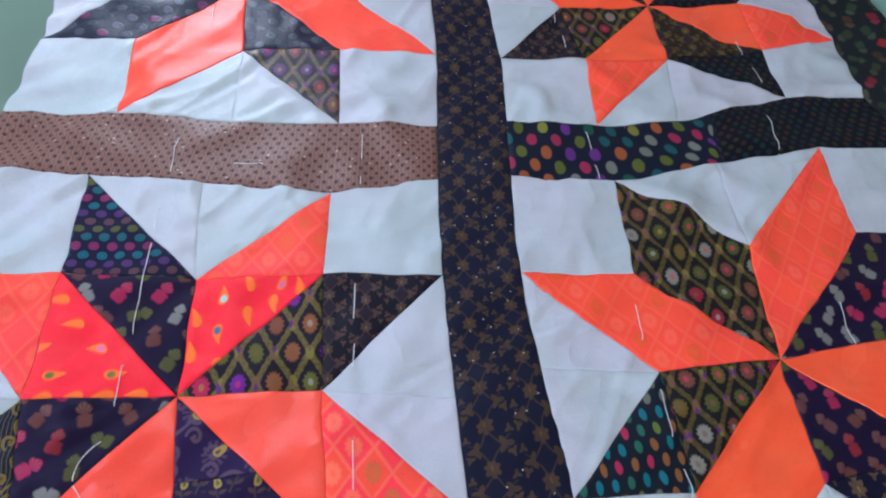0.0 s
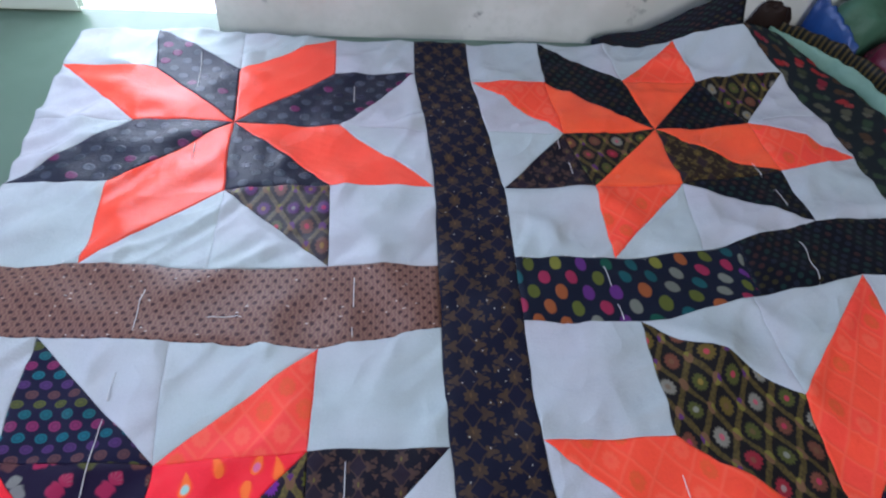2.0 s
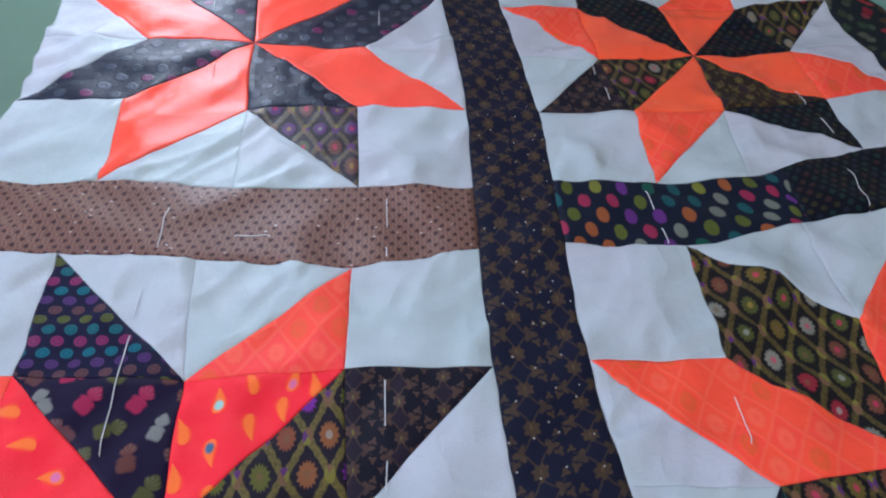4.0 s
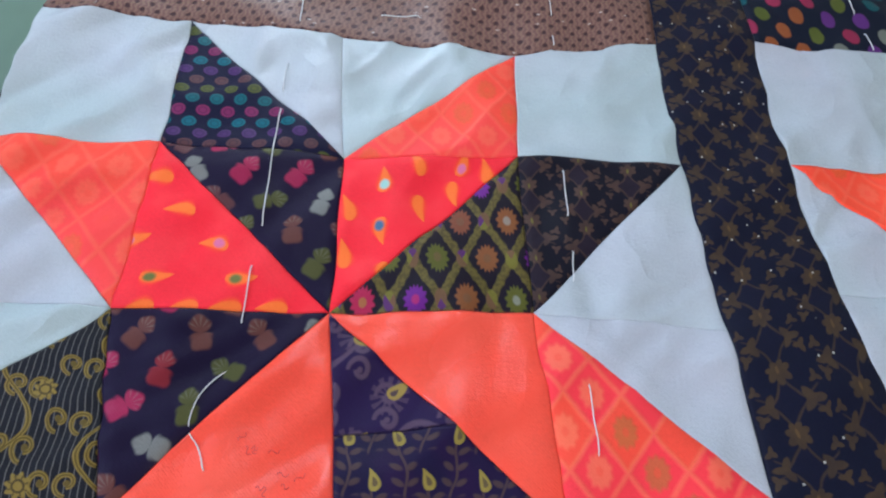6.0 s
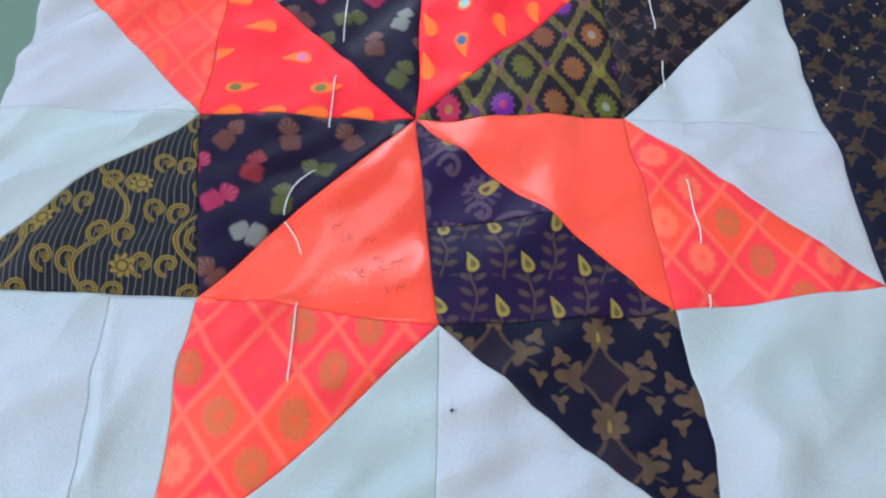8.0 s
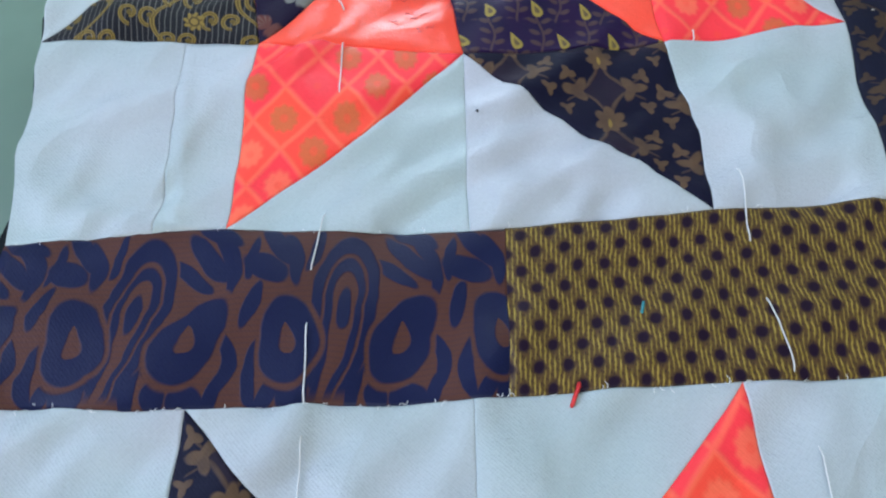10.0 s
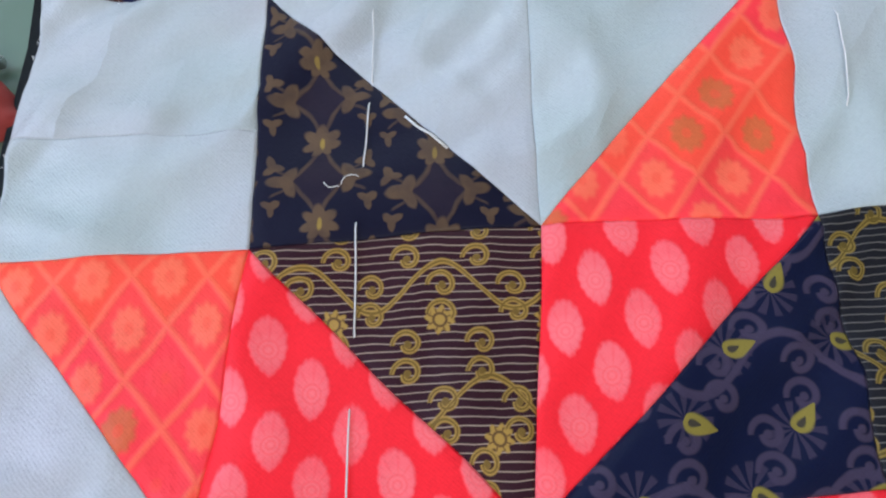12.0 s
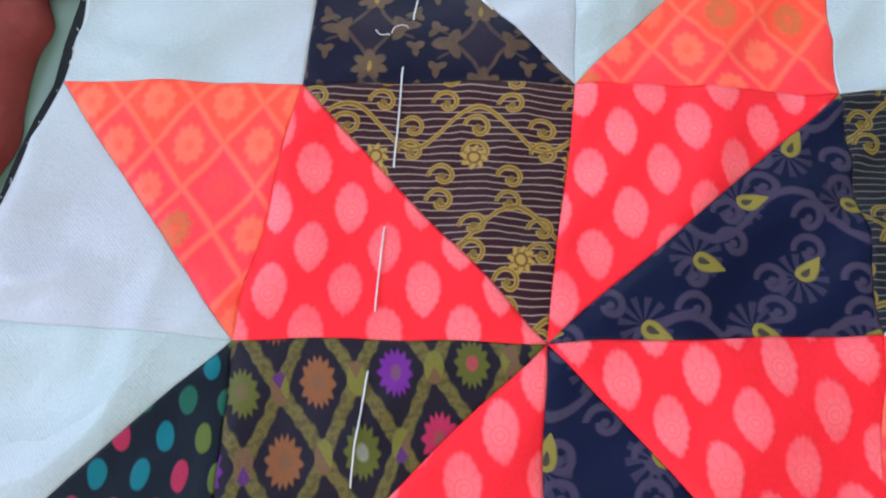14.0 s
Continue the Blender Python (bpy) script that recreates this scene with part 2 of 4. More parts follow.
def vine(bg, col, col2, pu, pv, stagger=0.25, plum=(0.03, 0.018, 0.03), glint_flecks=False):
    """Bowed stems in open diamonds: a toothed flower on each top, three-lobed leaves at the sides, small blooms between."""
    def paint(u, v):
        wu = u + (grainy(u, v, 110.0, 1.0, 3.0) - 0.5) * pu * 0.06
        wv = v + (grainy(u, v, 110.0, 1.0, 11.0) - 0.5) * pu * 0.06
        y, x, j, i = cells(wv, wu, pv, pu, stagger)
        ax, ay = absv(x), absv(y)
        w, h = pu * 0.27, pv * 0.47
        net = mth("POWER", ax / w, 0.75) + mth("POWER", ay / h, 0.75)
        c = mixc(under(net, 0.97, 0.05) * 0.55, bg, plum)
        stem = under(absv(net - 1.0), 0.075, 0.05)
        link = under(absv(ay - h * 0.18 - (ax - w) * 0.55), pu * 0.013, pu * 0.009) * step(w, w * 1.1, ax) * under(ax, pu * 0.40, pu * 0.02)
        bloom = 0.0
        for cy in (h, h - pv):
            dx, dy = x, y - cy
            r, th = hyp(dx, dy), angle(dx, dy)
            petal = 0.66 + 0.34 * absv(cos_(th * 3.5))
            bloom = most(bloom, under(r / (pu * 0.190 * petal * (0.86 + 0.14 * cos_(th))), 1.0, 0.10))
        leaf = 0.0
        for lx, ly, turn_, size in ((w * 1.04, 0.0, 2.3, 0.165), (pu * 0.400, h * 0.42, 0.6, 0.105), (pu * 0.405, h * -0.62, 1.6, 0.095)):
            dx, dy = ax - lx, y - ly
            lr, lt = hyp(dx, dy), angle(dx, dy)
            lobe = absv(sin_(lt * 1.5 - turn_))
            leaf = most(leaf, under(lr / (pu * size * (0.40 + 0.60 * (1.0 - lobe * (0.5 + 0.5 * lobe)))), 1.0, 0.12))
        on = most(most(stem * 0.75, link * 0.7), most(bloom, leaf))
        c = mixc(most(most(stem * 0.62, link * 0.5), most(bloom * 0.92, leaf * 0.85)), c, col)
        heart = under(hyp(x * 2.6, absv(y - (h - pv * 0.5)) - pv * 0.5), pu * 0.055, pu * 0.02)
        c = mixc(heart * 0.8, c, col2)
        worn_ = step(0.35, 0.7, grainy(u, v, 170.0, 2.0, 6.0))
        c = mixc(worn_ * 0.28, c, bg)
        if glint_flecks:
            # pale metallic thread dots, their sparkle painted into the colour
            a, b, i, j = cells(u, v, 0.0062, 0.0062, 0.37)
            c = mixc(under(hyp(a, b), 0.00040, 0.00018) * step(0.86, 0.87, rnd(i, j, 7.0)), c, (0.5, 0.48, 0.42))
        return c, on
    return paint


def sprig_rows(bg, col, gold, pu, pv):
    """Upright sprigs, a gold seed at the head of each and leaflets down the stalk."""
    def paint(u, v):
        c, on = mixc(step(0.4, 0.65, grainy(u, v, 45.0, 2.0, 2.0)) * 0.7, bg, (0.010, 0.009, 0.036)), 0.0
        for s in (0.0, 0.5):
            x, y, i, j = cells(u, v, pu, pv, 0.0, s, s)
            lean_ = (rnd(i, j, 3.0 + s) - 0.5) * 0.5
            x = x + y * lean_
            stalk = under(absv(x + sin_(y * 380.0) * 0.0008), 0.00045, 0.0003) * under(absv(y + pv * 0.1), pv * 0.33, 0.001)
            k = y / (pv * 0.17)
            fy = (k - floor_(k) - 0.5) * (pv * 0.17)
            sprays = under(hyp((absv(x) - 0.0024) / 1.7, fy + absv(x) * -0.4 + 0.0008), 0.0011, 0.0004) * under(absv(y + pv * 0.12), pv * 0.27, 0.001)
            seed = under(tear(x, y - pv * 0.27, 0.0040, 0.3), 1.0, 0.2)
            heart = under(tear(x, y - pv * 0.26, 0.0018, 0.3), 1.0, 0.3)
            c = mixc(most(stalk, sprays) * 0.8, c, col)
            c = mixc(seed, c, gold)
            c = mixc(heart * 0.6, c, bg)
            on = most(on, most(seed, sprays))
        return c, on
    return paint


def striped_vine(bg, line, col, p):
    def paint(u, v):
        fine = sin_(v * (6.2832 / 0.0021) + sin_(u * 120.0) * 0.4)
        c = mixc(step(0.76, 0.99, fine) * 0.9, bg, line)
        c, on = curls(c, u, v, col, p, p * 0.046)
        c, inner = curls(c, u, v, tuple(k * 0.45 for k in col), p, p * 0.018)
        x, y, i, j = cells(u, v, p * 1.5, p * 1.6, 0.5, 0.2, 0.3)
        r, th = hyp(x, y), angle(x, y)
        rose = under(r - p * 0.03 * sin_(th * 8.0), p * 0.18, p * 0.02)
        c = mixc(rose, c, col)
        c = mixc(under(absv(r - p * 0.09), p * 0.018, p * 0.012) * 0.75, c, bg)
        c = mixc(step(0.55, 0.9, sin_(th * 8.0 + 1.57) * -1.0) * under(absv(r - p * 0.135), p * 0.03, p * 0.01) * 0.6, c, bg)
        return c, most(on, rose)
    return paint


def paisley(bg, scroll, drop, p):
    def paint(u, v):
        c, on = curls(bg, u, v, scroll, p * 1.05, p * 0.060)
        for s in (0.0, 0.5):
            x, y, i, j = cells(u, v, p * 1.35, p * 1.75, 0.0, s + 0.2, s)
            turn = rnd(i, j, 3.0 + s) * 2.0 + 0.4
            xr, yr = x * cos_(turn) - y * sin_(turn), x * sin_(turn) + y * cos_(turn)
            fan = under(hyp(xr, yr + p * 0.18), p * 0.34, p * 0.02) * step(-0.3, 0.1, sin_(angle(xr, yr + p * 0.18) * 11.0))
            c = mixc(fan * 0.7, c, scroll)
            e = under(tear(xr, yr, p * 0.235, 0.2), 1.0, 0.2)
            c = mixc(e, c, drop)
            c = mixc(under(tear(xr, yr + p * 0.06, p * 0.09, 0.2), 1.0, 0.4) * 0.8, c, bg)
            on = most(on, e)
        return c, on
    return paint


def ogee(bg, fg, p):
    """Navy ringed drops, nested arches and slanting leaves parted by brown lines; p is the repeat along the strip."""
    def paint(u, v):
        x0 = u + (grainy(u, v, 70.0, 1.0, 2.0) - 0.5) * 0.0035
        y = v + (grainy(u, v, 70.0, 1.0, 8.0) - 0.5) * 0.0035

        def off(cx):
            k = (x0 - cx) / p + 0.5
            return (k - floor_(k) - 0.5) * p
        f = 0.0

        def leaf(f, cx, cy, a, b, lean_, bend=0.0):
            ca, sa = math.cos(lean_), math.sin(lean_)
            dx, dy = off(0.0055 + cx / 1000), y - cy / 1000
            X1, Y1 = dx * ca + dy * sa, dy * ca - dx * sa
            X1 = X1 + Y1 * Y1 * bend
            return most(f, under(hyp(X1 / (a / 1000), Y1 / (b / 1000)), 1.0, 0.10))
        for args in ((0.5, 9.0, 2.9, 10.5, -0.80), (7.8, 9.5, 2.7, 12.0, -0.40, 30.0), (-4.0, 14.0, 2.3, 8.5, -1.00), (2.5, 2.0, 2.6, 8.0, -1.2),
                     (18.5, 12.0, 4.0, 8.0, -1.15), (21.5, 5.0, 2.8, 9.5, -0.75), (13.6, 9.0, 1.8, 7.0, 0.1), (27.0, 9.0, 2.4, 9.0, -0.35, 20.0), (33.0, 7.0, 1.7, 7.0, 0.25),
                     (11.3, 38.0, 2.2, 10.0, -0.15, 40.0), (15.5, 23.0, 2.3, 7.0, 0.25), (17.5, 42.0, 2.2, 9.5, -0.1, -30.0),
                     (2.5, 48.0, 5.0, 4.0, 0.0), (9.0, 47.0, 2.0, 6.0, 0.2), (31.0, 47.5, 4.6, 4.4, 0.3), (-8.8, 34.0, 1.5, 7.5, 0.1),
                     (24.0, 47.0, 2.6, 5.0, 0.5), (-6.0, 47.5, 4.2, 3.2, 1.2), (36.8, 36.0, 1.4, 10.0, 0.1), (-12.5, 44.0, 2.2, 9.0, 0.1)):
            f = leaf(f, *args)
        # nested arches with legs that run down the strip
        dx, dy = off(0.0055 - 0.0175), y - 0.0215
        dx = dx + most(dy, 0.0) * most(dy, 0.0) * 6.0
        d = hyp(dx, least(dy, 0.0) * 0.52) + most(dy, 0.0) * 0.10
        bands = most(under(absv(d - 0.0048), 0.0011, 0.0003), under(absv(d - 0.0083), 0.0016, 0.0003)) * under(dy, 0.026, 0.002)
        reach = under(d, 0.0106, 0.0003) * under(dy, 0.018, 0.003)
        f = most(f * (1.0 - reach), bands)
        f = most(f, under(hyp(dx / 0.0021, (dy - 0.003) / 0.0058), 1.0, 0.12))
        hole = 0.0
        for cx, lean_, tip in ((0.0, 0.30, 0.25), (28.0, -0.12, 0.1)):
            dx, dy = off(0.0055 + cx / 1000), y - 0.0325
            dx = dx + dy * lean_
            r, th = hyp(dx / 0.0087, dy / 0.0118), angle(dy, dx)
            r = r * (1.0 + 0.07 * cos_(th * 3.0 + cx))
            f = f * (1.0 - under(r, 1.16, 0.05))
            f = most(f, under(r, 1.0, 0.05))
            hole = most(hole, under(tear(dx, (dy + 0.0002) * -1.0, 0.0048, tip), 1.0, 0.18))
        f = f * (1.0 - hole)
        thread = step(0.2, 0.8, sin_(v * 4200.0)) * 0.12
        return mixc(f, mixc(thread, bg, fg), fg), f
    return paint


def corded(bg, bg2, dot, pu, pv, r):
    """Dots in half-drop repeat in a net of gold cords made of short upright threads."""
    def paint(u, v):
        x, y, i, j = cells(u, v, pu, pv, 0.5)
        va, vb = u / pu - v * (0.5 / pv) - 0.75, u / pu + v * (0.5 / pv) - 0.25
        one, two = cos_(va * 6.2832), cos_(vb * 6.2832)
        cord = step(-0.1, 0.75, one) * 0.95
        cross = step(0.05, 0.85, two) * 0.5
        strand = sin_(u * (6.2832 / pu * 6.0) + sin_(v * (6.2832 / pv)) * 0.25)
        broken = sin_(v * (6.2832 / pv * 2.0) + floor_(u * 6.0 / pu) * 2.4)
        thread = step(-0.35, 0.55, strand + broken * 0.35)
        on = under(hyp(x, y), r, r * 0.35)
        lean_ = most(cord, cross)
        c = mixc(lean_ * 0.8, bg2, mixc(thread * 0.75, bg2, bg))
        pit = step(0.62, 0.9, sin_(u * (6.2832 / pu * 6.0) + 1.2) * broken)
        c = mixc(pit * 0.75, c, dot)
        c = mixc(on, c, dot)
        # glints on the cords are painted in as brighter gold
        glint = step(0.80, 0.97, strand * 0.6 + grainy(u, v, 420.0, 2.0, 5.0) * 0.75) * lean_
        c = mixc(glint * 0.6, c, (0.50, 0.36, 0.09))
        return c, lean_ * 1.3 + 0.4 - on * 0.5
    return paint


def weave_dots(bg, bg2, dot, pu, pv, r, glint_flecks=False):
    """Small dots in half-drop repeat on a ground of short raised threads."""
    def paint(u, v):
        x, y, i, j = cells(u, v, pu, pv, 0.5)
        th = sin_(u * (6.2832 / pu * 3.0) + sin_(v * (6.2832 / pv)) * 1.2)
        th2 = sin_(v * (6.2832 / pv * 2.0) + u * 400.0)
        c = mixc(step(-0.5, 0.3, th + th2 * 0.45), bg2, bg)
        c = mixc(step(0.5, 0.75, grainy(u, v, 300.0, 2.0, 3.0)) * 0.5, c, bg2)
        on = under(hyp(x, y), r, r * 0.25)
        c = mixc(on, c, dot)
        if glint_flecks:
            # sparse pale dashes: glints of the thread, painted into the colour
            a, b, i, j = cells(u, v, 0.0052, 0.0019, 0.37)
            c = mixc(under(hyp(a * 0.3, b), 0.00022, 0.00015) * step(0.955, 0.96, rnd(i, j, 7.0)), c, (0.75, 0.66, 0.60))
        return c, 1.0 - on
    return paint


DROPS = [(-74, 58, 170, None), (-63, 43, 165, None), (-79, 29, 0, 0), (-48, 29, 160, 0), (-68, 13.5, -10, 1), (-37, 13.5, -10, 1), (-71, 2.5, 180, None),
         (-55, 2.5, 180, None), (-41, 3, 180, None), (-24, 4, 170, None), (16, 59, 75, 2), (14, 37, -100, 3), (29.5, 68, 100, None), (29, 48, -95, None), (43, 56, -100, None),
         (2.5, 46, 95, None), (1, 25.5, 80, None), (49, 69, 60, 0), (15, 17, -100, None), (59, 66, 80, None)]
FABRIC = {
    "white": fabric("white_cotton", white_cotton, 0.8, 0.1, 0.55, 0.15),
    "coral": fabric("coral_satin", plain(CORAL, (1.0, 0.11, 0.065)), 0.5, 0.05, 0.4, 0.3),
    "orange": fabric("orange_satin", plain(ORANGE, (1.0, 0.13, 0.042)), 0.5, 0.05, 0.4, 0.3),
    "checks": fabric("coral_check_brocade", checks(CORAL, HOT, (1.0, 0.19, 0.10), (0.55, 0.16, 0.05), 0.0208), 0.5),
    "soft_checks": fabric("pale_coral_check_brocade", checks((1.0, 0.085, 0.055), (1.0, 0.072, 0.070), (1.0, 0.14, 0.085), (0.85, 0.12, 0.045), 0.0200), 0.5),
    "orange_checks": fabric("orange_check_brocade", checks((1.0, 0.078, 0.048), (1.0, 0.088, 0.042), (1.0, 0.140, 0.075), (0.78, 0.11, 0.03), 0.0200), 0.5),
    "ovals": fabric("red_leaf_brocade", ovals((0.97, 0.024, 0.038), (1.0, 0.175, 0.20), 0.0197, 0.0238, 0.0045, 0.0075), 0.5),
    "drops": fabric("red_drop_print", drops((0.97, 0.028, 0.046), (1.0, 0.20, 0.035), (1.0, 0.085, 0.028), [(0.75, 0.16, 0.32), (0.16, 0.17, 0.05), (0.35, 0.60, 0.55), (0.07, 0.15, 0.26)], DROPS, 0.0067), 0.55),
    "blossoms": fabric("dark_blossom_print", blossoms((0.011, 0.006, 0.026), [(0.36, 0.022, 0.075), (0.20, 0.20, 0.18), (0.13, 0.045, 0.035), (0.085, 0.085, 0.025), (0.24, 0.022, 0.03), (0.12, 0.045, 0.045)], 0.0205, 0.0265, 0.0052), 0.5),
    "trellis": fabric("trellis_brocade", lattice((0.014, 0.010, 0.018), (0.135, 0.105, 0.03), [(0.22, 0.08, 0.03), (0.42, 0.025, 0.08), (0.15, 0.02, 0.22), (0.10, 0.10, 0.02), (0.20, 0.06, 0.03), (0.12, 0.095, 0.02)], 0.0192, 0.0342), 0.55),
    # trellis print again, its colours greyed for the door's haze of light
    "faded_trellis": fabric("hazed_trellis_brocade", lattice((0.020, 0.014, 0.022), (0.11, 0.085, 0.05), [(0.14, 0.06, 0.05), (0.20, 0.03, 0.07), (0.09, 0.03, 0.12), (0.08, 0.08, 0.04)], 0.0192, 0.0330), 0.45, 0.0, 0.3, 0.35),
    "dark_trellis": fabric("dull_trellis_brocade", lattice((0.010, 0.009, 0.010), (0.085, 0.062, 0.020), [(0.14, 0.05, 0.03), (0.24, 0.02, 0.03), (0.07, 0.075, 0.02), (0.20, 0.19, 0.15), (0.12, 0.085, 0.02)], 0.0190, 0.0310), 0.55),
    "sprigs": fabric("plum_sprig_brocade", sprig_rows((0.020, 0.008, 0.042), (0.085, 0.050, 0.045), (0.30, 0.22, 0.05), 0.0180, 0.0290), 0.5),
    "row_dots": fabric("row_dot_print", polka(NAVY, [(0.085, 0.095, 0.025), (0.10, 0.045, 0.05), (0.075, 0.03, 0.12), (0.01, 0.12, 0.155), (0.20, 0.025, 0.095), (0.012, 0.11, 0.13)], 0.0105, 0.0056, 0.0030, True, 0.8), 0.5),
    "polka": fabric("polka_dot_print", polka((0.007, 0.010, 0.022), [(0.26, 0.022, 0.06), (0.01, 0.075, 0.085), (0.26, 0.075, 0.025), (0.10, 0.025, 0.15), (0.085, 0.10, 0.02), (0.15, 0.16, 0.13), (0.17, 0.17, 0.03), (0.01, 0.075, 0.05)], 0.0168, 0.0112, 0.0036, False, 1.5, False), 0.6),
    "leaf_dots": fabric("leaf_dot_print", polka((0.008, 0.012, 0.02), [(0.01, 0.14, 0.17), (0.02, 0.11, 0.075), (0.36, 0.025, 0.07), (0.22, 0.09, 0.03), (0.10, 0.14, 0.03), (0.12, 0.135, 0.10), (0.01, 0.14, 0.17)], 0.0092, 0.0086, 0.0020, False, 1.75, False), 0.55),
    "dusky": fabric("dusky_floral_brocade", vine(INK, (0.085, 0.048, 0.036), OLIVE, 0.0210, 0.0165), 0.5),
    "dull_dots": fabric("dull_navy_dot_print", polka((0.007, 0.010, 0.028), [(0.05, 0.06, 0.09), (0.025, 0.035, 0.055), (0.15, 0.02, 0.09), (0.06, 0.07, 0.10), (0.03, 0.03, 0.06), (0.04, 0.05, 0.07)], 0.0160, 0.0085, 0.0036, False, 0.85), 0.38, 0.0, 0.6, 0.35),
    "ink_dots": fabric("ink_small_dot_print", polka((0.004, 0.005, 0.010), [(0.012, 0.016, 0.028), (0.035, 0.016, 0.016), (0.010, 0.028, 0.026), (0.03, 0.026, 0.012)], 0.0085, 0.0050, 0.0020), 0.55),
    "vine": fabric("navy_flower_brocade", vine((0.007, 0.007, 0.022), (0.128, 0.078, 0.044), (0.36, 0.24, 0.05), 0.0330, 0.0255), 0.55),
    "strip_vine": fabric("sashing_flower_brocade", vine((0.008, 0.009, 0.023), (0.072, 0.045, 0.025), (0.13, 0.075, 0.030), 0.0270, 0.0205, 0.5, (0.010, 0.010, 0.026), True), 0.55),
    "brown_vine": fabric("brown_flower_brocade", vine((0.022, 0.013, 0.010), (0.11, 0.075, 0.022), (0.26, 0.17, 0.03), 0.0240, 0.0190), 0.5),
    "stripes": fabric("striped_gold_vine_brocade", striped_vine((0.034, 0.009, 0.015), (0.36, 0.27, 0.21), (0.38, 0.23, 0.055), 0.0185), 0.5),
    "green_stripes": fabric("dark_striped_green_vine_brocade", striped_vine((0.012, 0.012, 0.016), (0.13, 0.12, 0.11), (0.25, 0.17, 0.040), 0.0185), 0.5),
    "paisley": fabric("navy_paisley_brocade", paisley((0.005, 0.008, 0.032), (0.052, 0.040, 0.074), (0.24, 0.19, 0.04), 0.0205), 0.5),
    "plum_paisley": fabric("plum_paisley_brocade", paisley((0.020, 0.009, 0.048), (0.085, 0.050, 0.085), (0.30, 0.20, 0.05), 0.020), 0.5),
    "ogee": fabric("brown_and_navy_ogee_brocade", ogee((0.084, 0.034, 0.025), (0.010, 0.013, 0.048), 0.0605), 0.5),
    "gold_weave": fabric("gold_basket_brocade", corded((0.31, 0.225, 0.032), (0.090, 0.052, 0.022), (0.014, 0.006, 0.018), 0.0089, 0.0057, 0.0017), 0.5),
    "tan_dots": fabric("tan_small_dot_brocade", weave_dots((0.225, 0.116, 0.084), (0.155, 0.076, 0.061), (0.050, 0.017, 0.020), 0.0070, 0.0037, 0.0012, True), 0.46, 0.0, 0.3, 0.3),
    "right_floral": fabric("dark_red_floral_print", blossoms((0.010, 0.014, 0.016), [(0.26, 0.02, 0.02), (0.03, 0.038, 0.02), (0.055, 0.030, 0.015), (0.17, 0.014, 0.024), (0.025, 0.045, 0.024), (0.07, 0.07, 0.045)], 0.020, 0.026, 0.0055), 0.6),
    "charcoal": fabric("charcoal_backing_cloth", plain((0.02, 0.024, 0.03), (0.03, 0.032, 0.036)), 0.8),
}


def surface(name, colours, scale, rough, bump_size=0.002, bump=0.3, metal=0.0, gloss=0.5, stain=None):
    """A wall, floor or object surface mottled at two sizes."""
    global T
    m = bpy.data.materials.new(name)
    m.use_nodes = True
    T = m.node_tree
    b = T.nodes["Principled BSDF"]
    co = T.nodes.new("ShaderNodeTexCoord")
    sep = T.nodes.new("ShaderNodeSeparateXYZ")
    T.links.new(co.outputs["Object"], sep.inputs[0])
    x, y, z = (X(o) for o in sep.outputs)

    def g(s, d, seed):
        n = T.nodes.new("ShaderNodeTexNoise")
        T.links.new(join(x, y, z + seed).s, n.inputs["Vector"])
        n.inputs["Scale"].default_value, n.inputs["Detail"].default_value = s, d
        return X(n.outputs["Fac"])
    big, small = g(scale, 4.0, 0.0), g(scale * 11, 3.0, 4.0)
    c = mixc(step(0.3, 0.7, big), colours[0], colours[1])
    c = mixc(step(0.4, 0.75, small) * 0.35, c, colours[0])
    if stain:
        sp = step(0.60, 0.70, g(scale * 2.4, 5.0, 11.0)) * step(0.42, 0.6, g(scale * 9.0, 4.0, 17.0))
        c = mixc(sp * 0.8, c, stain)
    T.links.new(c.s, b.inputs["Base Color"])
    T.links.new((rough + (small - 0.5) * 0.2).s, b.inputs["Roughness"])
    b.inputs["Metallic"].default_value, b.inputs["Specular IOR Level"].default_value = metal, gloss
    bm_ = T.nodes.new("ShaderNodeBump")
    bm_.inputs["Distance"].default_value, bm_.inputs["Strength"].default_value = bump_size, bump
    T.links.new((big + small * 0.5).s, bm_.inputs["Height"])
    T.links.new(bm_.outputs[0], b.inputs["Normal"])
    return m


